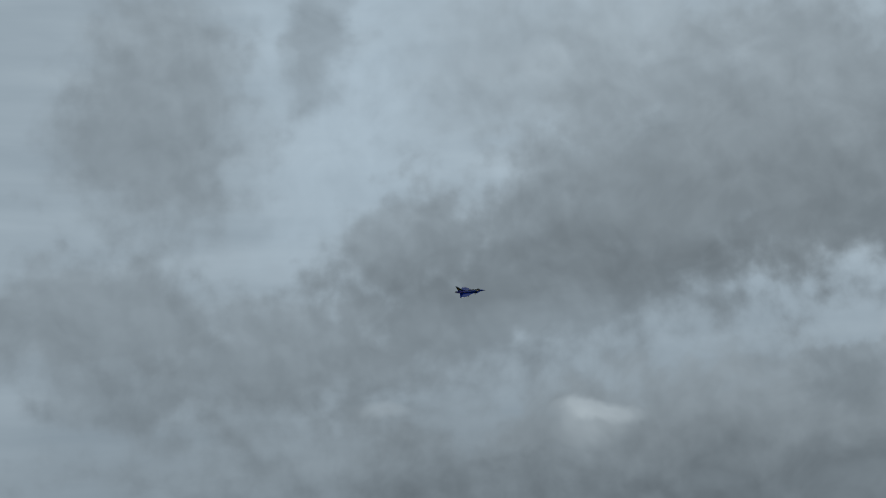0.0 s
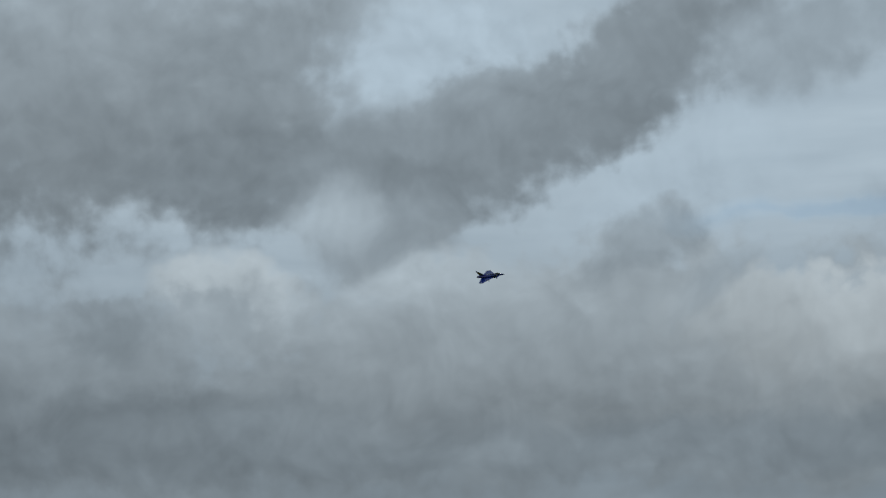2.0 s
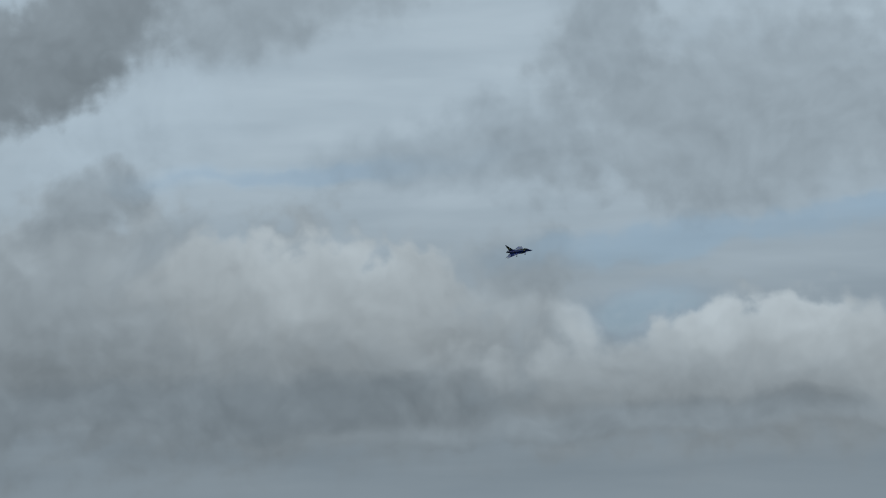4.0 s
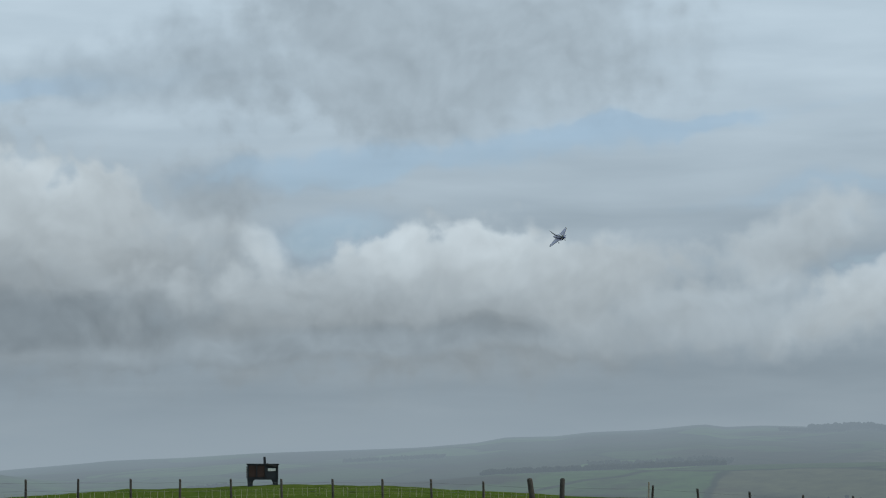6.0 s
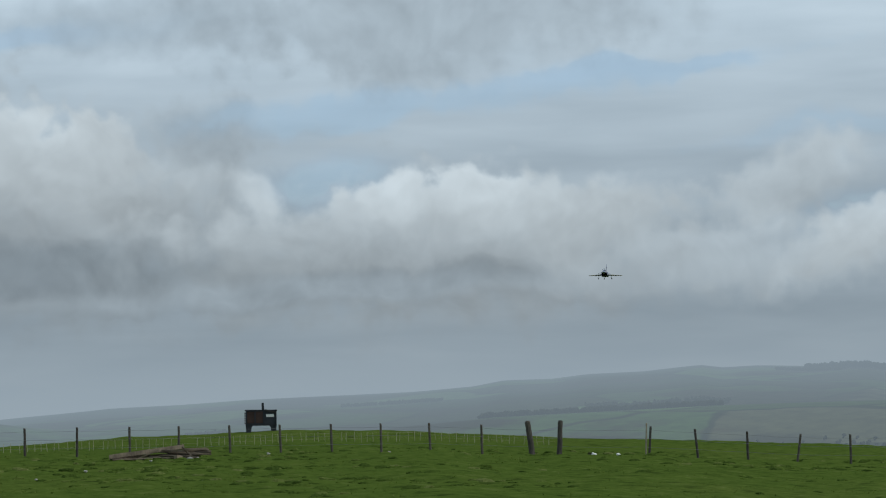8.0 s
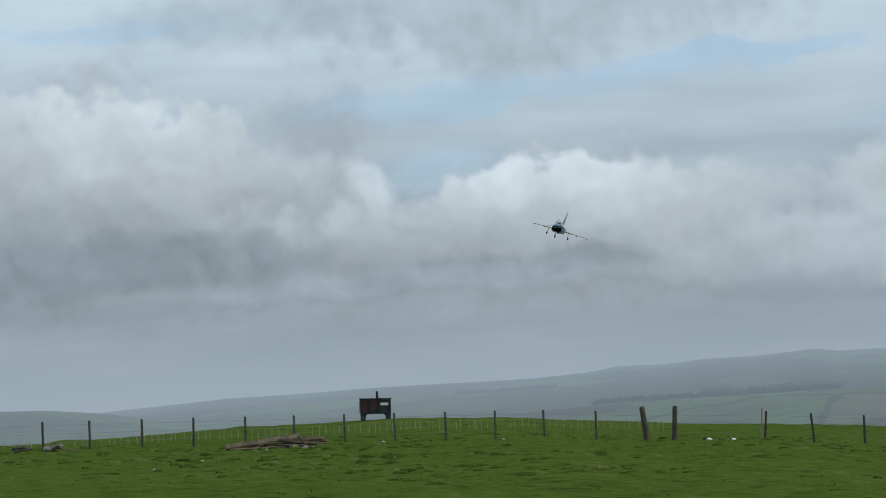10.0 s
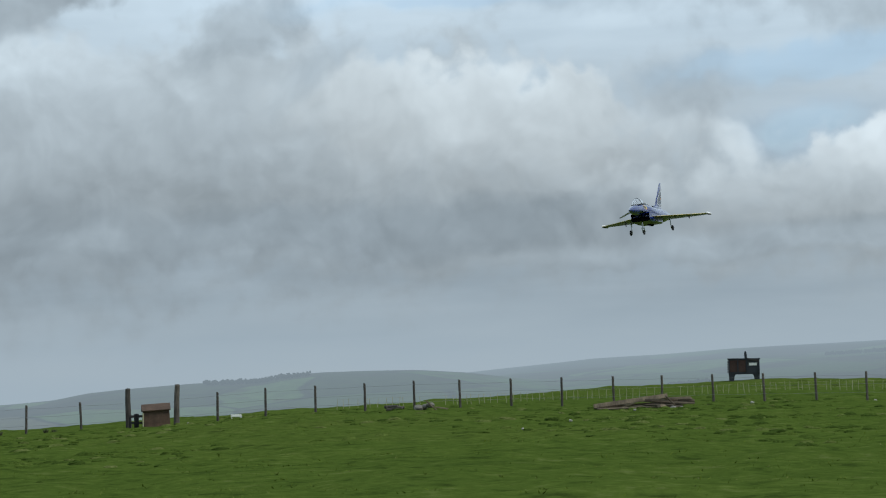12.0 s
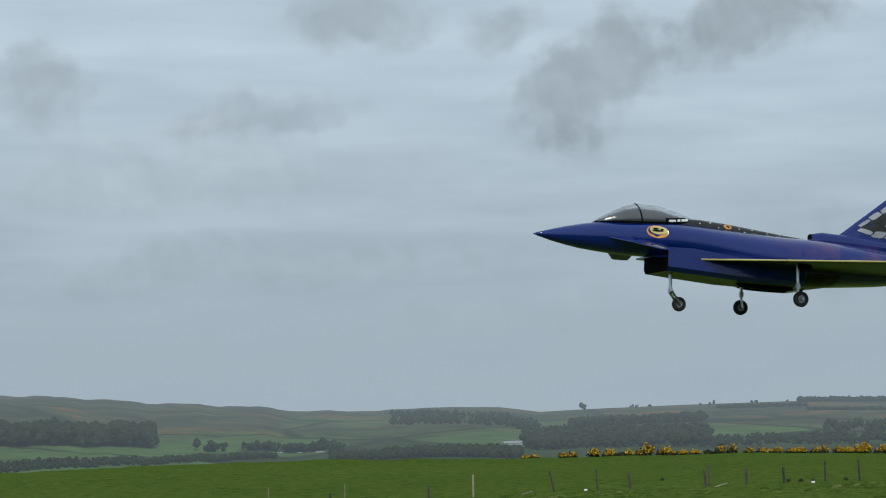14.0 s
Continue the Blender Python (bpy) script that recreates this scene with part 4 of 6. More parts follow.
def leaf_material(name, stops):
    def build(nt, bsdf):
        g = nt.nodes.new("ShaderNodeNewGeometry")
        nt.links.new(colours(nt, g.outputs["Random Per Island"], stops), bsdf.inputs["Base Color"])
        bsdf.inputs["Roughness"].default_value = 0.75
    return material(name, build)


GORSE_GREEN = leaf_material("gorse green", [(0.0, (0.018, 0.030, 0.010)), (1.0, (0.060, 0.075, 0.022))])
GORSE_YELLOW = leaf_material("gorse flowers", [(0.0, (0.34, 0.19, 0.010)), (0.6, (0.50, 0.30, 0.015)), (1.0, (0.60, 0.42, 0.03))])
RUSH = leaf_material("rushes", [(0.0, (0.030, 0.040, 0.016)), (1.0, (0.10, 0.11, 0.045))])


def bush(az, r, w, h, seed, flowers, name, label):
    rnd = random.Random(seed)
    base = thing(name, pose(*spot(az, r, -0.08), 0, 0, az), label, "bush", "gorse bushes" if flowers else "dark bushes")
    bm = bmesh.new()
    for k in range(5):
        a = rnd.uniform(0, 6.28)
        add_tube(bm, (0, 0, 0), (0.3 * w * math.cos(a), 0.3 * w * math.sin(a), h * 0.6), 0.04, 0.015, 5)
    part("stems", bm, POST_WOOD, base)
    n = max(2, int(w / 0.7))
    bm, by = bmesh.new(), bmesh.new()
    for k in range(n):
        x = (k / (n - 1) - 0.5) * w * 0.75
        hh = h * rnd.uniform(0.55, 1.0)
        leaf_clump(bm, (x, rnd.uniform(-0.2, 0.2), 0.05), (0.55 * w / n + 0.25, 0.5, hh), int(260 * (0.5 + w / n)), rnd, blade=0.09)
        if flowers:
            leaf_clump(by, (x + 0.1, -0.12, 0.10 + 0.12 * h), (0.55 * w / n + 0.2, 0.5, hh * 0.9), int(230 * flowers * (0.5 + w / n)), rnd, blade=0.085)
    tagged(part("foliage", bm, GORSE_GREEN, base), kind="stuff")
    if flowers:
        tagged(part("flowers", by, GORSE_YELLOW, base, "dense yellow gorse flowers"), kind="stuff")


GORSE = [(29.28, 1.0, 0.32, 0.7), (28.34, 1.1, 0.53, 0.8), (27.49, 1.7, 0.8, 0.9), (27.09, 0.8, 0.5, 0.0), (26.69, 1.2, 0.7, 0.4), (26.41, 0.6, 0.5, 0), (26.13, 2.0, 1.25, 0.9), (25.66, 1.2, 0.42, 0.5), (25.34, 1.4, 0.5, 0.6),
         (24.74, 1.0, 0.5, 0), (24.39, 1.3, 0.95, 0.4), (23.7, 1.4, 0.55, 0.6), (23.28, 1.0, 0.4, 0.4), (22.97, 1.7, 0.7, 0.9), (22.39, 1.8, 0.7, 0.8), (22.11, 0.9, 0.85, 0.7), (21.43, 2.2, 0.75, 1.0), (20.81, 2.0, 1.05, 0.9), (20.3, 1.0, 0.4, 0.3), (18.05, 1.0, 0.4, 0.8), (17.15, 1.8, 0.4, 0.8)]
for k, (az, w, h, fl) in enumerate(GORSE):
    bush(az, 196 if k < 19 else 192, w, h, k, fl, "gorse_bush", "flowering yellow gorse bush at the edge of the pasture" if fl > 0.4 else "dark gorse bush with few flowers at the field's edge")
bush(5.72, 190, 2.9, 0.85, 71, 0, "scrub_bush", "low dark green scrub bush beyond the fence")
bush(3.2, 172, 3.4, 0.9, 72, 0, "scrub_bush", "low dark green scrub bush beyond the fence")


def rush_tuft(az, r, size, seed):
    rnd = random.Random(seed)
    bm = bmesh.new()
    for _ in range(170):
        a, s = rnd.uniform(0, 6.28), rnd.uniform(0, 0.25) * size
        root = Vector((math.cos(a) * s, math.sin(a) * s, -0.05))
        tip = root + Vector((rnd.gauss(0, 0.28), rnd.gauss(0, 0.28), rnd.uniform(0.5, 1.0))) * size
        side = Vector((rnd.uniform(-1, 1), rnd.uniform(-1, 1), 0)).normalized() * 0.012
        bm.faces.new([bm.verts.new(p) for p in (root - side, root + side, tip)])
    ob = part("rush_tuft", bm, RUSH)
    ob.matrix_world = pose(*spot(az, r))
    tagged(ob, "dark green clump of rushes in the pasture", "rushes", "rush clumps")


for k, (az, r, s) in enumerate([(-15.45, 99.5, 0.62), (-15.62, 99.7, 0.5), (-17.3, 101, 0.25), (-18.4, 100, 0.28), (-18.6, 100, 0.22), (-6.9, 108, 0.25), (22.6, 132, 0.35), (22.3, 132, 0.3), (22.9, 133, 0.3), (21.5, 132, 0.35), (26.0, 140, 0.3), (2.2, 128, 0.3), (9.9, 131, 0.3), (-43.9, 99, 0.22)]):
    rush_tuft(az, r, s, k)


# ---- woods, farms and lone trees in the distance ----
def far_spot(az, r, up=0.0):
    a = radians(az)
    return Vector((-math.sin(a) * r, math.cos(a) * r, float(far_height(np.array(az * 1.0), np.array(r * 1.0))) + up))


def add_tree(bm, at, h, w, conifer, rnd):
    add_tube(bm, at, at + Vector((0, 0, h * 0.4)), h * 0.03, h * 0.015, 4, False)
    n = 3 if conifer else 4
    for k in range(n):
        if conifer:
            z = h * (0.12 + 0.27 * k)
            add_tube(bm, at + Vector((rnd.uniform(-0.05, 0.05) * w, 0, z)), at + Vector((0, 0, min(h, z + h * 0.42))), w * 0.5 * (1.05 - 0.28 * k), 0.05 * w, 6, False)
        else:
            p = at + Vector((rnd.uniform(-0.35, 0.35) * w, rnd.uniform(-0.35, 0.35) * w, h * rnd.uniform(0.35, 0.82)))
            s = w * rnd.uniform(0.26, 0.44)
            rings = []
            for j in range(4):
                t = math.pi * (0.08 + 0.84 * j / 3)
                rings.append([p + Vector((math.sin(t) * math.cos(1.2566 * i), math.sin(t) * math.sin(1.2566 * i), math.cos(t) * 0.9)) * s * rnd.uniform(0.7, 1.25) for i in range(5)])
            add_rings(bm, rings[::-1])


def wood(label, az0, az1, r0, r1, count, h, conifer, seed, spread=60):
    rnd = random.Random(seed)
    bm = bmesh.new()
    for k in range(int(count * 2.4)):
        t = rnd.random()
        az = az0 + (az1 - az0) * t
        r = r0 + (r1 - r0) * t + rnd.uniform(-0.5, 0.5) * spread
        hh = h * rnd.uniform(0.7, 1.05)
        add_tree(bm, far_spot(az, r, -0.8), hh, hh * (0.42 if conifer else 0.75), conifer and rnd.random() < 0.85, rnd)
    ob = part("wood", bm, FAR_WOOD)
    tagged(ob, label, "wood", "far woods", "stuff")


wood("dark plantation on the low hillside", 43.5, 38.65, 1685, 1745, 300, 15, False, 1)
wood("small trees beside the plantation", 38.4, 36.8, 1690, 1690, 3, 11, False, 2, 10)
wood("low dark wood in the valley", 43.4, 35.6, 1490, 1620, 380, 4, False, 41, 40)
wood("hedgerow trees round a farmstead", 36.4, 33.9, 1700, 1720, 26, 8, False, 3, 20)
wood("low dark wood in the valley", 34.2, 29.5, 1595, 1560, 300, 6.5, False, 4, 50)
wood("low scrub wood on the hill", 32.7, 29.0, 2070, 1960, 170, 5, False, 5, 200)
wood("mixed wood under the hill", 29.4, 24.8, 1750, 1740, 230, 9, False, 6, 190)
wood("mixed wood under the hill", 25.0, 20.4, 1690, 1720, 110, 5.5, False, 61, 120)
wood("band of dark wood on the hillside", 28.2, 24.9, 1945, 1985, 170, 8, False, 7, 60)
wood("dark wood on the skyline", 22.6, 18.9, 2290, 2290, 220, 5.6, False, 8, 30)
wood("scattered hedgerow trees", 27.0, 22.7, 2270, 2270, 4, 5.0, False, 9, 20)
wood("low scrub on the hill", 24.6, 22.4, 2185, 2180, 110, 4, False, 91, 30)
wood("hedge across the hill", 22.4, 19.2, 2110, 2080, 90, 4, False, 92, 14)
wood("row of trees in the fields", 22.0, 15.0, 1830, 1850, 70, 8, False, 10, 60)
wood("dark conifer plantation", 17.9, 14.05, 1800, 1950, 160, 17, False, 11)
wood("round wood on the skyline", 16.9, 15.7, 2290, 2290, 40, 9, False, 12, 60)
wood("row of conifers on the skyline", 15.5, 13.4, 2270, 2250, 44, 11, True, 13, 30)
wood("wood on the low ridge", 12.75, 12.0, 2260, 2260, 26, 10, False, 14, 40)
wood("wood on the low ridge", 11.7, 10.8, 2270, 2270, 34, 13, False, 142, 50)
wood("wood on the low ridge", 10.4, 8.1, 2270, 2250, 70, 11, False, 15, 60)
wood("dark hedges between the fields", 14.5, 8.0, 2100, 2100, 60, 6, False, 151, 90)
wood("row of trees in the valley", 13.05, 10.9, 1930, 1990, 34, 9, False, 16, 30)
wood("long dark wood across the valley", 8.4, 3.4, 2230, 2290, 150, 13, False, 17, 60)
wood("wood in the valley", -5.0, -9.5, 2900, 3000, 80, 11, False, 18, 100)
for k in range(26):
    rk = random.Random(100 + k)
    a0, rr = rk.uniform(-16, 12), rk.uniform(2500, 3900)
    wood("dark wood in the wide valley", a0, a0 + rk.uniform(0.8, 3.0), rr, rr + rk.uniform(-80, 80), 34, rr * 0.0035, False, 200 + k, 90)
for k in range(5):
    rk = random.Random(300 + k)
    a0, rr = rk.uniform(-51, -24), rk.uniform(2500, 3700)
    wood("dark wood on the far ridge's slope", a0, a0 + rk.uniform(1.0, 4.0), rr, rr + rk.uniform(-80, 80), 110, 6, False, 400 + k, 60)
wood("dark wood across the valley floor", 7.2, 0.9, 2920, 2930, 150, 13, False, 34, 40)
wood("small wood on the valley ridge", -0.85, -1.5, 3290, 3290, 40, 9, False, 35, 30)
wood("hedges along the valley ridge", -3.5, -7.0, 3280, 3280, 60, 4, False, 36, 30)
wood("dark hedge on the valley slope", 6.0, -8.0, 3070, 3100, 150, 5, False, 37, 12)
wood("dark hedge on the valley slope", 3.5, -6.0, 3180, 3200, 110, 6, False, 38, 16)
wood("long plantation along the far terrace", -41.2, -47.2, 2830, 2830, 260, 8, False, 31, 50)
wood("dark wood high on the far ridge", -49.3, -51.4, 3780, 3700, 110, 11, False, 32, 90)
wood("low hedges on the green terrace", -42.5, -52.0, 2300, 2350, 60, 6, False, 33, 260)
wood("lone tree on the skyline", 27.95, 27.9, 2290, 2295, 2, 9, False, 21, 5)


def farm(az, r, size, seed):
    rnd = random.Random(seed)
    base = thing("farmhouse", pose(*far_spot(az, r, -0.5), 0, 0, az + 20), "small white farm building far down in the valley", "farmhouse", "far farms")
    w, d, h = size, size * 0.5, size * 0.14
    bm = bmesh.new()
    add_box(bm, (w, d, h), (0, 0, h / 2))
    part("wall", bm, FAR_WHITE, base)
    bm = bmesh.new()
    add_rings(bm, [[Vector((x, -d * 0.55, h)), Vector((x, d * 0.55, h)), Vector((x, 0, h * 1.7))] for x in (-w * 0.52, w * 0.52)])
    part("roof", bm, FAR_ROOF, base, "pale roof")


def far_paint(c):
    def build(nt, bsdf):
        v = coords(nt)
        painted_haze_build(nt, bsdf, colours(nt, speckle(nt, v, 0.3), [(0.3, tuple(x * 0.85 for x in c)), (0.7, c)]))
    return build


FAR_WHITE = material("far white walls", far_paint((0.42, 0.42, 0.40)))
FAR_FIELD = material("far pale field", far_paint((0.42, 0.38, 0.30)))
tagged(sheet("stubble_field", np.linspace(-3.3, 0.1, 18), np.linspace(2925, 2990, 5), lambda a, r: far_height(a, r) + 1.2, [FAR_FIELD]), "pale bare field far off on the valley floor", "field", kind="structure")
FAR_ROOF = material("far pale roofs", far_paint((0.30, 0.31, 0.33)))
for k, (az, r, s) in enumerate([(29.7, 1700, 26), (29.05, 1715, 20), (35.5, 1690, 8), (35.0, 1700, 7), (34.5, 1690, 10), (-0.6, 3000, 24), (1.2, 3100, 20), (4.5, 3300, 26), (-3.8, 3100, 28), (-5.5, 3300, 22), (-9.0, 3300, 26), (-12.4, 3400, 30), (-13.0, 3350, 20), (-16.5, 3500, 26), (14.9, 1860, 9), (16.8, 1900, 8)]):
    farm(az, r, s * 0.55, k)


# ---- the model jet, at one sixth of a full-size delta canard fighter ----
S = 1 / 6


def P(st, y, z):
    """A place on the jet: station aft of the nose, left, up, in metres of the full-size machine."""
    return Vector(((8.5 - st) * S, y * S, z * S))


def jet_blue_build(nt, bsdf):
    v = coords(nt)
    sep = nt.nodes.new("ShaderNodeSeparateXYZ")
    nt.links.new(v, sep.inputs[0])
    cloudy = speckle(nt, v, 5.5, 5.0, 0.6)
    # the purple airbrushing grows towards the tail
    aft = nt.nodes.new("ShaderNodeMapRange")
    for k, x in (("From Min", 0.1), ("From Max", -0.35), ("To Min", 0.0), ("To Max", 1.0)):
        aft.inputs[k].default_value = x
    nt.links.new(sep.outputs[0], aft.inputs["Value"])
    low = nt.nodes.new("ShaderNodeMapRange")
    for k, x in (("From Min", 0.12), ("From Max", 0.08), ("To Min", 0.0), ("To Max", 1.0)):
        low.inputs[k].default_value = x
    nt.links.new(sep.outputs[2], low.inputs["Value"])
    side = nt.nodes.new("ShaderNodeMapRange")
    for k, x in (("From Min", -0.062), ("From Max", -0.035), ("To Min", 0.0), ("To Max", 1.0)):
        side.inputs[k].default_value = x
    nt.links.new(sep.outputs[2], side.inputs["Value"])
    body_only = nt.nodes.new("ShaderNodeMath")
    body_only.operation = "MULTIPLY"
    above_wing = nt.nodes.new("ShaderNodeMath")
    above_wing.operation = "MULTIPLY"
    nt.links.new(aft.outputs[0], above_wing.inputs[0])
    nt.links.new(side.outputs[0], above_wing.inputs[1])
    nt.links.new(above_wing.outputs[0], body_only.inputs[0])
    nt.links.new(low.outputs[0], body_only.inputs[1])
    m = nt.nodes.new("ShaderNodeMath")
    m.operation = "MULTIPLY"
    nt.links.new(body_only.outputs[0], m.inputs[0])
    nt.links.new(colours(nt, cloudy, [(0.44, (0, 0, 0)), (0.60, (0.9, 0.9, 0.9))]), m.inputs[1])
    c = blend(nt, m.outputs[0], (0.0016, 0.017, 0.150), (0.075, 0.038, 0.150))
    c = blend(nt, 0.35, c, colours(nt, speckle(nt, v, 2.0), [(0.3, (0.75, 0.75, 0.8)), (0.7, (1.2, 1.2, 1.15))]), "MULTIPLY")
    nt.links.new(c, bsdf.inputs["Base Color"])
    # metallic blue under a clear lacquer
    bsdf.inputs["Metallic"].default_value = 0.2
    bsdf.inputs["Roughness"].default_value = 0.2
    bsdf.inputs["Specular IOR Level"].default_value = 0.2
    bsdf.inputs["Coat Weight"].default_value = 0.75
    bsdf.inputs["Coat Roughness"].default_value = 0.02


def jet_belly_build(nt, bsdf):
    v = coords(nt)
    # near-black with olive patches, used on downward faces
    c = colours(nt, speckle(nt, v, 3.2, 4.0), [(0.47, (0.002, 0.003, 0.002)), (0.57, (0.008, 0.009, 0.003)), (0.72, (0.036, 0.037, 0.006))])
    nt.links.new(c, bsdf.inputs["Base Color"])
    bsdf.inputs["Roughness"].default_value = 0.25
    bsdf.inputs["Specular IOR Level"].default_value = 0.04
    bsdf.inputs["Coat Weight"].default_value = 0.16
    bsdf.inputs["Coat Roughness"].default_value = 0.06


JET_BLUE = material("gloss blue paint", jet_blue_build)
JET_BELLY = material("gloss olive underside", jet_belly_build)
JET_BLACK = plain("black intake", (0.004, 0.004, 0.005), 0.8, 0, 20, 0.2, 0.0, 0.08)
JET_DARK = plain("airbrushed dark panel", (0.022, 0.022, 0.020), 0.3, 0, 14, 0.5, 0.5, 0.1)
JET_GREY = plain("airbrushed torn metal", (0.29, 0.30, 0.31), 0.35, 0.1, 9, 0.55, 0.7)
JET_YELLOW = plain("yellow edge paint", (0.60, 0.49, 0.16), 0.35, 0, 20, 0.1, 0.5)
JET_ORANGE = plain("orange planet paint", (0.62, 0.26, 0.035), 0.4, 0, 26, 0.45, 0.5)
JET_WHITE = plain("white paint", (0.80, 0.80, 0.78), 0.35, 0, 20, 0.05, 0.5)
METAL = plain("polished steel", (0.55, 0.56, 0.58), 0.28, 1.0, 40, 0.1)
HUB = plain("grey cast hub", (0.20, 0.20, 0.21), 0.35, 0.9, 30, 0.2)
RUBBER = plain("black rubber", (0.016, 0.016, 0.017), 0.8, 0, 60, 0.3)
NOZZLE = plain("burnt nozzle metal", (0.06, 0.058, 0.055), 0.4, 0.8, 20, 0.3)


def canopy_build(nt, bsdf):
    bsdf.inputs["Base Color"].default_value = (0.115, 0.121, 0.125, 1)
    bsdf.inputs["Roughness"].default_value = 0.12
    bsdf.inputs["Transmission Weight"].default_value = 0.35
    bsdf.inputs["IOR"].default_value = 1.35
    bsdf.inputs["Coat Weight"].default_value = 1.0
    bsdf.inputs["Coat Roughness"].default_value = 0.03


CANOPY = material("smoked canopy", canopy_build)


def oval(st, w, top, bot, power=2.3, n=28, y0=0.0):
    """A rounded cross-section of the body."""
    mid, h = (top + bot) / 2, (top - bot) / 2
    out = []
    for i in range(n):
        a = 2 * math.pi * i / n
        c, s = math.cos(a), math.sin(a)
        out.append(P(st, y0 + w * math.copysign(abs(c) ** (2 / power), c), mid + h * math.copysign(abs(s) ** (2 / power), s)))
    return out


def lerp_rows(rows, n):
    """More sections between the given ones, eased."""
    a = np.array(rows)
    st = np.interp(np.linspace(0, len(rows) - 1, n), np.arange(len(rows)), a[:, 0])
    return [tuple([s] + [float(np.interp(s, a[:, 0], a[:, k])) for k in range(1, a.shape[1])]) for s in st]


def slab(rows, thick):
    """A wing-like panel between two chords; each chord: leading edge, trailing edge station, left, up, thickness."""
    rings = []
    for le, te, y, z, t in rows:
        prof = [(0.0, 0.0), (0.03, 0.42), (0.15, 0.85), (0.40, 1.0), (0.75, 0.55), (1.0, 0.04), (1.0, -0.04), (0.75, -0.4), (0.40, -0.7), (0.15, -0.6), (0.03, -0.32)]
        rings.append([P(le + (te - le) * u, y, z + t * k) for u, k in prof])
    return rings


def build_jet():
    jet = thing("model_jet", Matrix.Identity(4), "large glossy blue radio-controlled delta canard jet, wheels down, airbrushed fin", "model jet")
    # body
    rows = [(0.02, 0.012, 0.012, -0.012, 2), (0.25, 0.095, 0.10, -0.08, 2), (0.6, 0.19, 0.21, -0.165, 2), (1.1, 0.31, 0.35, -0.26, 2), (1.7, 0.42, 0.49, -0.345, 2), (2.4, 0.51, 0.62, -0.40, 2.1), (3.2, 0.58, 0.70, -0.43, 2.2),
            (4.2, 0.68, 0.76, -0.43, 2.3), (5.0, 0.82, 0.77, -0.45, 2.3), (5.8, 0.96, 0.76, -0.55, 2.3), (7.0, 1.06, 0.72, -0.80, 2.3), (8.0, 1.10, 0.68, -0.95, 2.4), (9.4, 1.12, 0.65, -1.02, 2.5), (10.4, 1.12, 0.66, -0.98, 2.6), (11.5, 1.08, 0.60, -0.88, 2.6), (13.0, 0.98, 0.52, -0.74, 2.5), (14.3, 0.88, 0.42, -0.54, 2.4), (15.0, 0.82, 0.34, -0.42, 2.3)]
    bm = bmesh.new()
    add_rings(bm, [oval(*r) for r in lerp_rows(rows, 70)])
    for f in bm.faces:
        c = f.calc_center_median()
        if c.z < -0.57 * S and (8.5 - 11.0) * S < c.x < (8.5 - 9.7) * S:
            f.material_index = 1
    fus = part("fuselage", bm, [JET_BLUE, JET_BELLY], jet, "gloss blue body, mottled near-black to olive underneath", True)
    # nose tip
    bm = bmesh.new()
    add_tube(bm, P(-0.02, 0, 0.0), P(0.20, 0, 0.007), 0.010 * S, 0.085 * S, 14)
    part("nose_tip", bm, JET_BLUE, jet, smooth=True)
    # intake: an open box under the body
    bm = bmesh.new()
    w0, w1 = 0.92, 1.06
    outer = [[P(st, sx * w, z) for sx, z in ((-1, top), (-1, bot + 0.14), (-0.86, bot), (0.86, bot), (1, bot + 0.14), (1, top))] for st, w, top, bot in ((4.5, w0, -0.14, -0.92), (5.4, 1.0, -0.12, -0.97), (7.2, w1, -0.28, -1.06), (9.6, w1, -0.30, -1.06))]
    vs = [[bm.verts.new(p) for p in ring] for ring in outer]
    for a, b in zip(vs, vs[1:]):
        for i in range(5):
            f = bm.faces.new((a[i], b[i], b[i + 1], a[i + 1]))
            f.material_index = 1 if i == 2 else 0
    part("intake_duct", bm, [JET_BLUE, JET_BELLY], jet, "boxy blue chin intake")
    # the duct's dark inside is put in as a solid black plug
    bm = bmesh.new()
    add_rings(bm, [[P(st, sx * w, z) for sx, z in ((-1, -0.15), (-1, bot + 0.15), (-0.84, bot + 0.03), (0.84, bot + 0.03), (1, bot + 0.15), (1, -0.15))] for st, w, bot in ((4.52, 0.905, -0.92), (5.6, 0.93, -0.94))], caps=True)
    part("intake_mouth", bm, JET_BLACK, jet, "solid black plug painted as the intake's dark inside")
    bm = bmesh.new()
    add_rings(bm, [[P(4.05, 0.62 * sx, z) for sx, z in ((-1, -0.43), (1, -0.43), (1, -0.48), (-1, -0.48))], [P(5.0, 0.95 * sx, z) for sx, z in ((-1, -0.40), (1, -0.40), (1, -0.46), (-1, -0.46))]])
    part("splitter_plate", bm, JET_BLUE, jet)
    # wings
    for s in (1, -1):
        wing_rows = [(5.55, 13.35, s * 0.85, -0.46, 0.17), (6.35, 13.3, s * 1.55, -0.47, 0.145), (7.9, 13.2, s * 2.9, -0.48, 0.10), (9.4, 13.05, s * 4.2, -0.49, 0.07), (10.55, 12.85, s * 5.22, -0.50, 0.05)]
        bm = bmesh.new()
        add_rings(bm, slab(wing_rows, 0))
        bm.normal_update()
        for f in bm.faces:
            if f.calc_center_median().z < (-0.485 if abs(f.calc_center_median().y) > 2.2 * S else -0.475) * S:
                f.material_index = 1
        wing = part("wing", bm, [JET_BLUE, JET_BELLY], jet, "blue delta wing, mottled near-black to olive underneath")
        bm = bmesh.new()
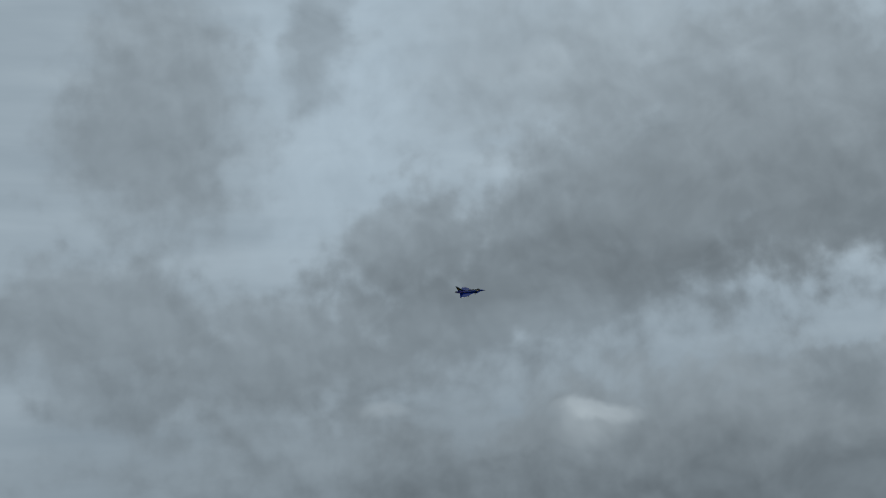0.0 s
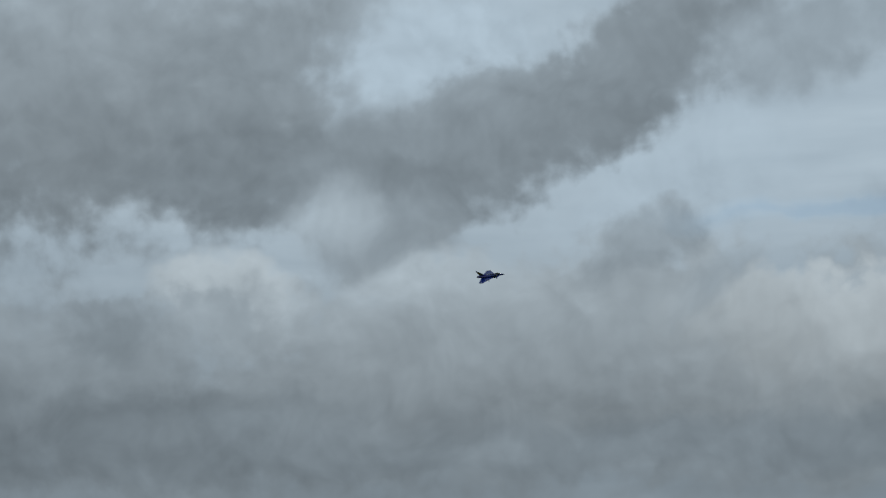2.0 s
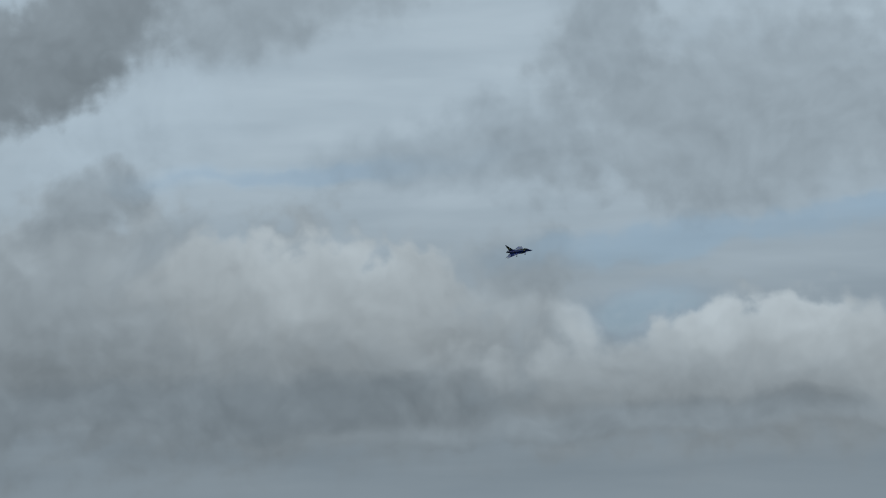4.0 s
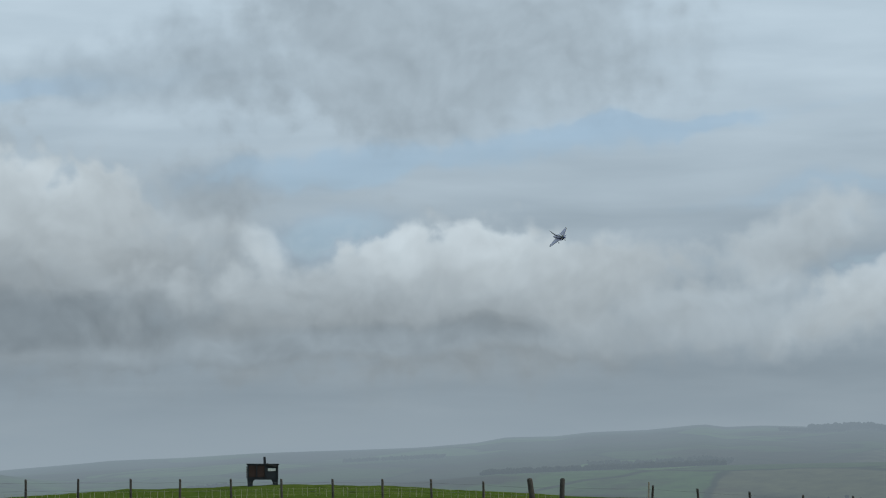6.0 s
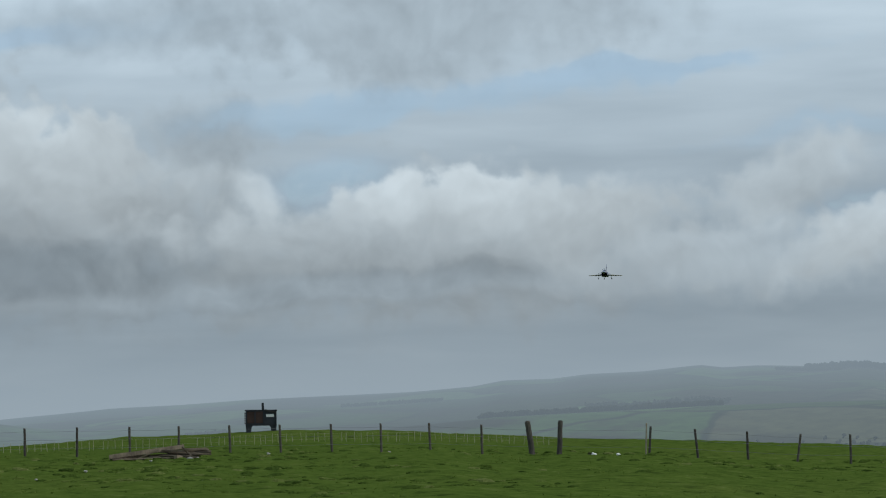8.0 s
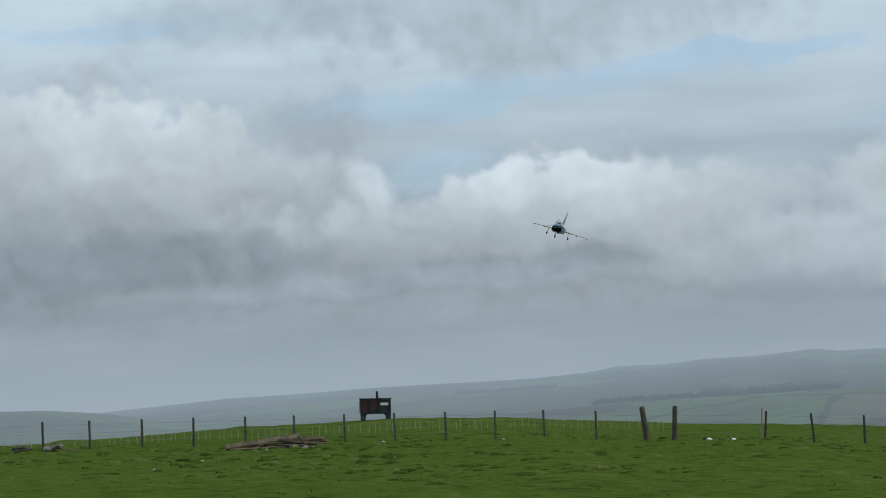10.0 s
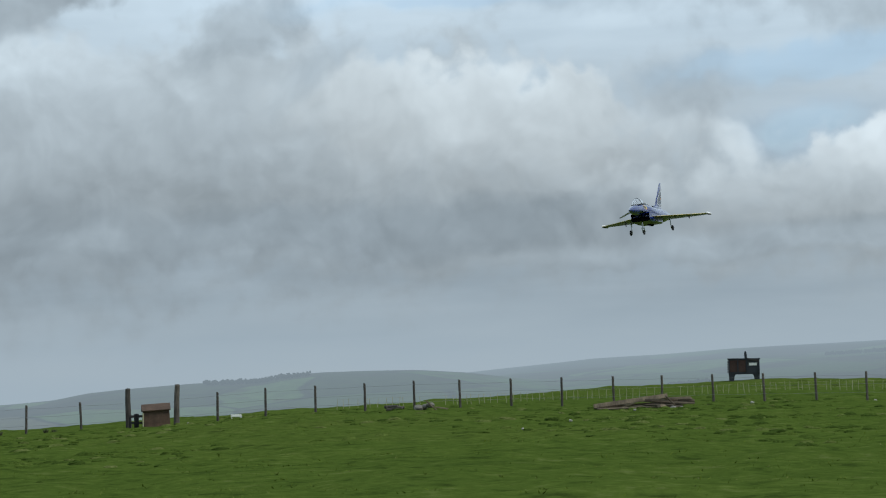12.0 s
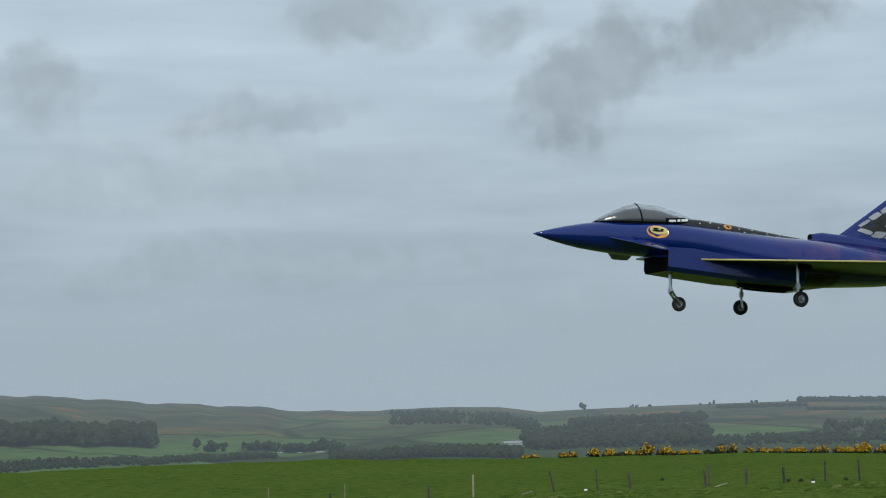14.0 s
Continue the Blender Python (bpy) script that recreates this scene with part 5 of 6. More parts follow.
        for (a, _, ya, za, ta), (b, _, yb, zb, tb) in zip(wing_rows, wing_rows[1:]):
            add_tube(bm, P(a - 0.015, ya, za), P(b - 0.015, yb, zb), 0.030 * S, 0.024 * S, 8)
        part("leading_edge", bm, JET_YELLOW, wing, "thin yellow leading edge")
        bm = bmesh.new()
        prof = [(10.25, 0.02), (10.4, 0.09), (10.8, 0.14), (11.6, 0.15), (12.4, 0.13), (12.9, 0.05)]
        add_rings(bm, [[P(st, s * 5.32 + r * math.cos(k * math.pi / 6), -0.49 + r * math.sin(k * math.pi / 6)) for k in range(12)] for st, r in prof])
        for f in bm.faces:
            if f.calc_center_median().z < -0.56 * S or f.calc_center_median().x < (8.5 - 12.75) * S:
                f.material_index = 1
        part("wingtip_pod", bm, [JET_WHITE, JET_BLACK], wing, "white-topped wingtip pod", True)
        # hinge line, flap horn and aerial loop under the wing
        bm = bmesh.new()
        for k in range(7):
            a0, a1 = math.pi * k / 7, math.pi * (k + 1) / 7
            add_tube(bm, P(11.9 - 0.12 * math.cos(a0), s * 3.25, -0.52 - 0.2 * math.sin(a0)), P(11.9 - 0.12 * math.cos(a1), s * 3.25, -0.52 - 0.2 * math.sin(a1)), 0.035 * S, sides=6)
        part("flap_horn", bm, JET_BLACK, wing)
        bm = bmesh.new()
        add_rings(bm, [[P(12.25, y, z) for y, z in ((s * 1.2, -0.36), (s * 1.2, -0.352), (s * 5.0, -0.462), (s * 5.0, -0.47))], [P(12.29, y, z) for y, z in ((s * 1.2, -0.36), (s * 1.2, -0.352), (s * 5.0, -0.462), (s * 5.0, -0.47))]])
        part("hinge_line", bm, JET_BLACK, wing)
    # canards
    for s in (1, -1):
        bm = bmesh.new()
        add_rings(bm, slab([(2.45, 4.2, s * 0.48, 0.06, 0.06), (3.2, 4.3, s * 1.25, -0.16, 0.045), (3.75, 4.35, s * 1.92, -0.36, 0.03)], 0))
        can = part("canard", bm, JET_BLUE, jet)
        bm = bmesh.new()
        add_tube(bm, P(3.4, s * 0.45, 0.04), P(3.4, s * 0.66, -0.03), 0.16 * S, 0.13 * S, 12)
        part("canard_root", bm, JET_BLUE, can)
    # fin
    bm = bmesh.new()
    fin = [(10.8, 14.2, 0.45, 0.13), (11.75, 14.52, 1.15, 0.11), (13.2, 14.95, 2.25, 0.07), (14.40, 15.29, 3.18, 0.045), (14.62, 15.35, 3.34, 0.036), (14.86, 15.36, 3.43, 0.026)]

    def fin_ring(le, te, z, t):
        prof = [(0.0, 0.0), (0.05, 0.5), (0.25, 1.0), (0.6, 0.8), (1.0, 0.08), (1.0, -0.08), (0.6, -0.8), (0.25, -1.0), (0.05, -0.5)]
        return [P(le + (te - le) * u, t * k, z) for u, k in prof]

    add_rings(bm, [fin_ring(*f) for f in fin])
    fin_ob = part("fin", bm, JET_BLUE, jet, "blue fin airbrushed with a torn panel and planets", False)
    fz = [f[2] for f in fin]

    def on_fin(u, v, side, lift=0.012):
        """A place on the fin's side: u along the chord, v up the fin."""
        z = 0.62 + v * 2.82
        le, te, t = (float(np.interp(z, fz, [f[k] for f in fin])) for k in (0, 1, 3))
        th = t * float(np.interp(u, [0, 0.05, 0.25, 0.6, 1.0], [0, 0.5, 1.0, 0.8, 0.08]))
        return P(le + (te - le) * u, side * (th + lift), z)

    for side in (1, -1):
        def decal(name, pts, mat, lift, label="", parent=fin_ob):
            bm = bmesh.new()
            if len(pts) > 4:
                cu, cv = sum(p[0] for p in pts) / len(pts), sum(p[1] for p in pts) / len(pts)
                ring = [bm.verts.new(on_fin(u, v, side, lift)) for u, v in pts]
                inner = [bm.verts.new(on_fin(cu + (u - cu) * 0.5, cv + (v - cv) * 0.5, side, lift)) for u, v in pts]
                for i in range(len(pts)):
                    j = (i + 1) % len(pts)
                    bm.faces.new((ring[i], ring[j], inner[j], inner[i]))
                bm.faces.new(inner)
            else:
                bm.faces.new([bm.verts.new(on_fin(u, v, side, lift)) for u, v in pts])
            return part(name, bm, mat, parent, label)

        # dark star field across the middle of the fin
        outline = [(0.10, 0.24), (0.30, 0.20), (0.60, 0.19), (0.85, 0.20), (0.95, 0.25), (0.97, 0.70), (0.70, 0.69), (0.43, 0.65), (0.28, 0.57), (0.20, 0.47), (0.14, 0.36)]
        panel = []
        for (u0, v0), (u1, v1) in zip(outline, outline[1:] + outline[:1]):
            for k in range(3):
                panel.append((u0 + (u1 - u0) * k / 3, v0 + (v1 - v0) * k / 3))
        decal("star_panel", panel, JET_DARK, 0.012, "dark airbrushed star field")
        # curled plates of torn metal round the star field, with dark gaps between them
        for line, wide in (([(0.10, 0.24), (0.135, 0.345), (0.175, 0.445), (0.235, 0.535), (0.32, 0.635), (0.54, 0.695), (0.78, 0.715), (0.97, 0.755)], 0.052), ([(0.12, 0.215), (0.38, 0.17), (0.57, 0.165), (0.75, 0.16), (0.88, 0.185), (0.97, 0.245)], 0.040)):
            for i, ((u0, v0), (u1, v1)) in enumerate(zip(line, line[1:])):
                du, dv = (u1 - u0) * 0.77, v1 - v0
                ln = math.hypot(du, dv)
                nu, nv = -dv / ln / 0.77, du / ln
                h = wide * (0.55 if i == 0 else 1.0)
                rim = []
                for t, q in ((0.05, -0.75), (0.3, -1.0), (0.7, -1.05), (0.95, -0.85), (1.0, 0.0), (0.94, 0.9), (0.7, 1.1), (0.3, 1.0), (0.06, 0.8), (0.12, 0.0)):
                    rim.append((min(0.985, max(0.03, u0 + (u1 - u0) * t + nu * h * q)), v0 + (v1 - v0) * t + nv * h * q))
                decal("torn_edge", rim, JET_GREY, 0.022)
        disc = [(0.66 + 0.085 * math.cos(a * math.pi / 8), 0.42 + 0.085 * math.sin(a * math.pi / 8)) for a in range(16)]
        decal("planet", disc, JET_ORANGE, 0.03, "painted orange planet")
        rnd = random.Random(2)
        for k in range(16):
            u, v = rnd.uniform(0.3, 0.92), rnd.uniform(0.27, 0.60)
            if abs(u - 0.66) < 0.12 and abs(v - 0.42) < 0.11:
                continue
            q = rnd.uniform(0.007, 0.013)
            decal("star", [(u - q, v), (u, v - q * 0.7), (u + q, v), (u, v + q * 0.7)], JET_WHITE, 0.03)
    # fairing in front of the fin
    bm = bmesh.new()
    add_rings(bm, [oval(st, w, top, 0.40, 3.0, 16) for st, w, top in ((10.35, 0.17, 0.90), (10.75, 0.20, 0.98), (12.0, 0.20, 0.96), (13.6, 0.16, 0.84), (14.4, 0.08, 0.66))])
    part("fin_fairing", bm, JET_BLUE, jet, smooth=False)
    # thin black disc imitates the darkness of the open cooling inlet
    bm = bmesh.new()
    add_rings(bm, [oval(st, 0.14, 0.88, 0.70, 3.0, 12) for st in (10.335, 10.35)])
    part("cooling_inlet", bm, JET_BLACK, jet)
    # canopy and cockpit
    bm = bmesh.new()
    crow = [(2.15, 0.05, 0.62, 0.56), (2.5, 0.24, 0.84, 0.59), (2.9, 0.36, 1.06, 0.62), (3.3, 0.42, 1.25, 0.64), (3.7, 0.44, 1.34, 0.66), (4.4, 0.43, 1.34, 0.70), (5.0, 0.38, 1.23, 0.76), (5.6, 0.27, 1.06, 0.84), (5.95, 0.18, 0.96, 0.88)]
    add_rings(bm, [[P(st, w * math.cos(math.pi * k / 14), base + (top - base) * max(0, math.sin(math.pi * k / 14)) ** 0.9) for k in range(15)] for st, w, top, base in lerp_rows(crow, 26)], caps=True)
    canopy = part("canopy", bm, CANOPY, jet, "smoked clear canopy", True)
    bm = bmesh.new()
    w, top, base = 0.436, 1.305, 0.66
    ring = [P(3.62 + 0.12 * (1 - math.sin(math.pi * k / 14)), (w + 0.012) * math.cos(math.pi * k / 14), base + (top + 0.015 - base) * math.sin(math.pi * k / 14) ** 0.9) for k in range(15)]
    for p, q in zip(ring, ring[1:]):
        add_tube(bm, p, q, 0.024 * S, sides=6)
    part("canopy_bow", bm, JET_BLACK, canopy, "black windscreen bow")
    for s in (1, -1):
        bm = bmesh.new()
        pts = [P(st, s * (wd + 0.01), base + 0.02) for st, wd, top, base in lerp_rows(crow, 14)]
        for p, q in zip(pts, pts[1:]):
            add_tube(bm, p, q, 0.026 * S, sides=6)
        part("canopy_sill", bm, JET_BLACK, canopy)
        # unreadable white lettering low on the canopy's rear frame
        cst = [c[0] for c in crow]
        for name, st0, ln, up0, up1, lift, mat in (("name_plate", 4.6, 1.0, -0.02, 0.17, 0.012, JET_BLACK), ("lettering_bar", 4.72, 0.27, 0.03, 0.11, 0.024, JET_WHITE), ("lettering_bar", 5.05, 0.12, 0.04, 0.12, 0.024, JET_WHITE), ("lettering_bar", 5.22, 0.26, 0.03, 0.12, 0.024, JET_WHITE)):
            bm = bmesh.new()
            rings = []
            for k in range(5):
                st = st0 + ln * k / 4
                w, top, base = (float(np.interp(st, cst, [c[i] for c in crow])) for i in (1, 2, 3))
                rings.append([P(st, s * (w * math.sqrt(max(0.0, 1 - (max(0.0, u) / (top - base)) ** 2)) + lift), base + u) for u in (up0, (up0 + up1) / 2, up1)])
            add_rings(bm, rings, close=False)
            part(name, bm, mat, canopy, "white lettering bar" if mat is JET_WHITE else "black canopy frame")
    bm = bmesh.new()
    add_box(bm, (0.62 * S, 0.42 * S, 0.20 * S), P(4.3, 0, 0.66), bevel=0.03 * S)
    add_box(bm, (0.16 * S, 0.34 * S, 0.42 * S), P(4.75, 0, 0.86), (0, -18, 0), bevel=0.03 * S)
    part("cockpit_seat", bm, JET_BLACK, jet)
    # raised spine behind the canopy, painted as a dark star strip
    spine_rows = [(5.0, 0.30, 0.86), (5.5, 0.36, 0.98), (6.0, 0.40, 0.985), (7.0, 0.40, 0.93), (8.0, 0.37, 0.84), (9.2, 0.30, 0.74), (10.3, 0.20, 0.67)]

    def spine_at(st, k):
        return float(np.interp(st, [r[0] for r in spine_rows], [r[k] for r in spine_rows]))

    bm = bmesh.new()
    add_rings(bm, [oval(st, w, top, 0.30, 3.2, 24) for st, w, top in lerp_rows(spine_rows, 30)])
    spine = part("spine_panel", bm, JET_DARK, jet, "dark airbrushed star strip on the spine", True)
    rnd = random.Random(6)

    def spine_decal(name, st, drop, ru, rv, mat, side, n=14, lift=0.012):
        bm = bmesh.new()
        vs = []
        for k in range(n):
            a = 2 * math.pi * k / n
            x, top = st + ru * math.cos(a), spine_at(st + ru * math.cos(a), 2)
            z = top - drop + rv * math.sin(a)
            h = (top - 0.30) / 2
            w = spine_at(x, 1) * max(0.05, 1 - min(1.0, abs((z - 0.30 - h) / h)) ** 3.2) ** (1 / 3.2)
            vs.append(bm.verts.new(P(x, side * (w + lift), z)))
        bm.faces.new(vs)
        part(name, bm, mat, spine)

    for s in (1, -1):
        for k in range(9):
            st = 6.0 + 0.42 * k + rnd.uniform(-0.1, 0.1)
            spine_decal("torn_edge", st, spine_at(st, 2) - 0.66 + 0.02 * k * 0.3, rnd.uniform(0.1, 0.2), 0.03, JET_GREY, s, 7)
        spine_decal("painted_planet", 6.95, 0.13, 0.15, 0.085, JET_ORANGE, s)
        for st, drop in ((5.9, 0.16), (6.3, 0.09), (6.6, 0.2), (7.4, 0.12), (7.6, 0.2), (7.9, 0.08), (8.5, 0.09), (9.0, 0.06)):
            spine_decal("star", st, drop, 0.022, 0.02, JET_WHITE, s, 8)
    # round badge below the canopy, left and right: a plain shape in its colours
    for s in (1, -1):
        def badge(name, u, v, ru, rv, mat, lift):
            bm = bmesh.new()
            ring = []
            for k in range(20):
                a = 2 * math.pi * k / 20
                st, z = u + ru * math.cos(a), v + rv * math.sin(a)
                w, top, bot, pw = (float(np.interp(st, [r[0] for r in rows], [r[c] for r in rows])) for c in (1, 2, 3, 4))
                h = (top - bot) / 2
                y = w * max(0.0, 1 - abs((z - (top + bot) / 2) / h) ** pw) ** (1 / pw)
                ring.append(bm.verts.new(P(st, s * (y + lift), z)))
            bm.faces.new(ring)
            return part(name, bm, mat, jet if name == "badge" else None, "yellow and orange oval badge" if name == "badge" else "")
        b = badge("badge", 4.2, 0.37, 0.39, 0.22, JET_ORANGE, 0.012)
        c = badge("badge_top", 4.24, 0.42, 0.31, 0.145, JET_YELLOW, 0.02)
        c.parent = b
        for k, (u, v, ru) in enumerate(((4.14, 0.475, 0.11), (4.20, 0.405, 0.20), (4.36, 0.455, 0.05))):
            c = badge("badge_bar", u, v, ru, 0.028, JET_BLACK, 0.028)
            c.parent = b
    # small blisters and aerials
    bm = bmesh.new()
    add_rings(bm, [oval(st, r, -0.42 + r * 0.3, -0.42 - r, 2, 10, 0.95) for st, r in ((5.15, 0.01), (5.3, 0.05), (5.7, 0.06), (5.95, 0.01))])
    part("blister", bm, JET_BLUE, jet, smooth=True)
    # exhausts
    for s in (1, -1):
        bm = bmesh.new()
        n = 20
        prof = [(14.6, 0.37), (15.2, 0.355), (15.75, 0.28), (15.74, 0.25), (15.2, 0.28)]
        add_rings(bm, [[P(st, s * 0.42 + r * math.cos(2 * math.pi * k / n), -0.06 + r * math.sin(2 * math.pi * k / n)) for k in range(n)] for st, r in prof])
        part("nozzle", bm, NOZZLE, jet, "dark metal exhaust nozzle", True)
    # undercarriage
    for name, st, y, z, top, r, w in (("nose_gear", 5.41, 0.0, -1.92, -0.95, 0.25, 0.075), ("main_gear", 8.87, 2.11, -1.63, -0.50, 0.27, 0.09), ("main_gear", 8.87, -2.11, -1.63, -0.50, 0.27, 0.09)):
        lead = 0.34 if name == "nose_gear" else 0.06
        bm = bmesh.new()
        knee = z + 0.42
        off = 0.13 * (1 if y >= 0 else -1) if y else 0.0
        add_tube(bm, P(st - lead - 0.02, y - off, top + 0.1), P(st - lead, y - off, knee + 0.15), 0.065 * S, 0.060 * S, 10)
        add_tube(bm, P(st - lead, y - off, knee + 0.2), P(st - lead + 0.01, y - off, knee - 0.05), 0.045 * S, 0.045 * S, 10)
        leg = part(name, bm, METAL, jet, "polished steel undercarriage leg")
        bm = bmesh.new()
        add_box(bm, (0.15 * S, 0.13 * S, 0.20 * S), P(st - lead, y - off, knee + 0.02), bevel=0.02 * S)
        part("knuckle", bm, METAL, leg)
        bm = bmesh.new()
        for yy in ((y - 0.11, y + 0.11) if name == "nose_gear" else (y - off,)):
            add_tube(bm, P(st - lead, yy, knee), P(st, yy, z), 0.045 * S, 0.04 * S, 8)
        part("trailing_link", bm, METAL, leg)
        bm = bmesh.new()
        ax = 0.16
        add_tube(bm, P(st, y - ax, z), P(st, y + ax, z), 0.03 * S, sides=8)
        part("axle", bm, METAL, leg)
        bm = bmesh.new()
        n = 24
        tyre = [(0.50, -0.7), (0.78, -1.0), (0.95, -0.75), (1.0, 0.0), (0.95, 0.75), (0.78, 1.0), (0.50, 0.7)]
        add_rings(bm, [[P(st + r * q * math.cos(2 * math.pi * k / n), y + w * h, z + r * q * math.sin(2 * math.pi * k / n)) for k in range(n)] for q, h in tyre], caps=False)
        wheel = part("tyre", bm, RUBBER, leg, "black rubber tyre", True)
        bm = bmesh.new()
        add_tube(bm, P(st, y - w * 0.62, z), P(st, y + w * 0.62, z), 0.50 * r * S, sides=20)
        for sd in (-1, 1):
            for k in range(6):
                a = k * math.pi / 3
                add_tube(bm, P(st + 0.30 * r * math.cos(a), y + sd * w * 0.6, z + 0.30 * r * math.sin(a)), P(st + 0.30 * r * math.cos(a), y + sd * w * 0.72, z + 0.30 * r * math.sin(a)), 0.10 * r * S, sides=7)
            add_tube(bm, P(st, y + sd * w * 0.6, z), P(st, y + sd * w * 0.95, z), 0.16 * r * S, sides=10)
        part("wheel_hub", bm, HUB, leg, "steel wheel hub")
        if y:
            bm = bmesh.new()
            add_box(bm, (0.5 * S, 0.03 * S, 0.16 * S), P(st - 0.1, y * 1.18, top - 0.09), (0, 0, 0), bevel=0.008 * S)
            part("gear_door", bm, JET_BELLY, jet, "small open undercarriage door")
    # long black duct below the belly, pale in front
    bm = bmesh.new()
    add_rings(bm, [oval(st, w, -1.05, low, 3.0, 14) for st, w, low in ((7.55, 0.05, -1.08), (7.75, 0.16, -1.15), (9.4, 0.18, -1.19), (9.7, 0.12, -1.14))])
    part("belly_duct", bm, JET_BLACK, jet, "long black duct under the belly")
    return jet


jet = build_jet()


# ---- tussocks and blades of grass ----
def blades():
    rnd = np.random.RandomState(8)
    n = 70000
    az = rnd.uniform(-52, 44, n)
    r = np.sqrt(rnd.uniform(30.0 ** 2, 128.0 ** 2, n))
    keep = r < np.array(fence_distance(az)) + 8
    az, r = az[keep], r[keep]
    x, y = -np.sin(np.radians(az)) * r, np.cos(np.radians(az)) * r
    clump = np.sin(x * 0.9 + 2.0 * np.sin(y * 0.21)) * np.sin(y * 0.63 + 1.3 * np.sin(x * 0.33)) + rnd.normal(0, 0.45, len(x))
    pick = clump > 0.1
    az, r, x, y, clump = az[pick], r[pick], x[pick], y[pick], clump[pick]
    z = field_height(az, r)
    m = len(x)
    blades_each = 4
    co = np.zeros((m, blades_each, 3, 3))
    for b in range(blades_each):
        t = rnd.uniform(0, 2 * math.pi, m)
        h = rnd.uniform(0.010, 0.028, m) * (1 + 0.4 * np.clip(clump, 0, 1.5))
        wd = rnd.uniform(0.008, 0.02, m)
        ox, oy = rnd.normal(0, 0.07, m), rnd.normal(0, 0.07, m)
        lx, ly = rnd.normal(0, 0.06, m), rnd.normal(0, 0.06, m)
        co[:, b, 0] = np.stack([x + ox - np.cos(t) * wd, y + oy - np.sin(t) * wd, z - 0.03], -1)
        co[:, b, 1] = np.stack([x + ox + np.cos(t) * wd, y + oy + np.sin(t) * wd, z - 0.03], -1)
        co[:, b, 2] = np.stack([x + ox + lx, y + oy + ly, z + h], -1)
    co = co.reshape(-1, 3)
    me = bpy.data.meshes.new("grass")
    me.from_pydata(co.tolist(), [], np.arange(len(co)).reshape(-1, 3).tolist())
    me.materials.append(BLADES)
    me.update()
    tagged(new("grass", me), "tufts of green and straw-coloured grass in the pasture", "grass", kind="stuff")


blades()


def tussocks():
    """Low grass mounds, thickest along the crest; their darker greens imitate hummock shade."""
    rnd = np.random.RandomState(21)
    n = 18000
    az, r = rnd.uniform(-53, 34, n), np.sqrt(rnd.uniform(32.0 ** 2, 124.0 ** 2, n))
    x, y = -np.sin(np.radians(az)) * r, np.cos(np.radians(az)) * r
    patch = np.sin(x * 0.27 + 1.5 * np.sin(y * 0.11)) * np.sin(y * 0.19 + 1.1 * np.sin(x * 0.14)) + np.clip((r - 80) / 60, 0, 0.6) + rnd.normal(0, 0.35, n)
    pick = (patch > 0.42) & (r > 44) & (r < fence_distance(az) + 4)
    az, r, x, y = az[pick], r[pick], x[pick], y[pick]
    m, sides = len(x), 9
    z = field_height(az, r)
    size = rnd.uniform(0.06, 0.20, m)
    turn = np.radians(az) + rnd.normal(0, 0.3, m)
    rings = []
    for reach, up in ((1.0, -0.03), (0.72, 0.6), (0.32, 0.95)):
        for k in range(sides):
            t = 2 * math.pi * k / sides
            d = size * reach * rnd.uniform(0.75, 1.25, m)
            lx, ly = 1.5 * d * math.cos(t), d * math.sin(t)
            h = np.where(up > 0, size * 0.36 * up * rnd.uniform(0.6, 1.3, m), -0.03)
            rings.append(np.stack([x + lx * np.cos(turn) - ly * np.sin(turn), y + lx * np.sin(turn) + ly * np.cos(turn), z + h], -1))
    co = np.stack(rings, 1)
    faces = []
    for a in range(2):
        for k in range(sides):
            j = (k + 1) % sides
            faces.append((a * sides + k, a * sides + j, (a + 1) * sides + j, (a + 1) * sides + k))
    quads = (np.arange(m)[:, None, None] * (3 * sides) + np.array(faces)[None]).reshape(-1, 4).tolist()
    quads += (np.arange(m)[:, None] * (3 * sides) + 2 * sides + np.arange(sides)[None]).tolist()
    me = bpy.data.meshes.new("tussocks")
    me.from_pydata(co.reshape(-1, 3).tolist(), [], quads)
    me.materials.append(TUSSOCK)
    me.update()
    tagged(new("tussocks", me), "low grass tussocks over the grazed pasture, darker ones imitating hummock shade", "grass", kind="stuff")


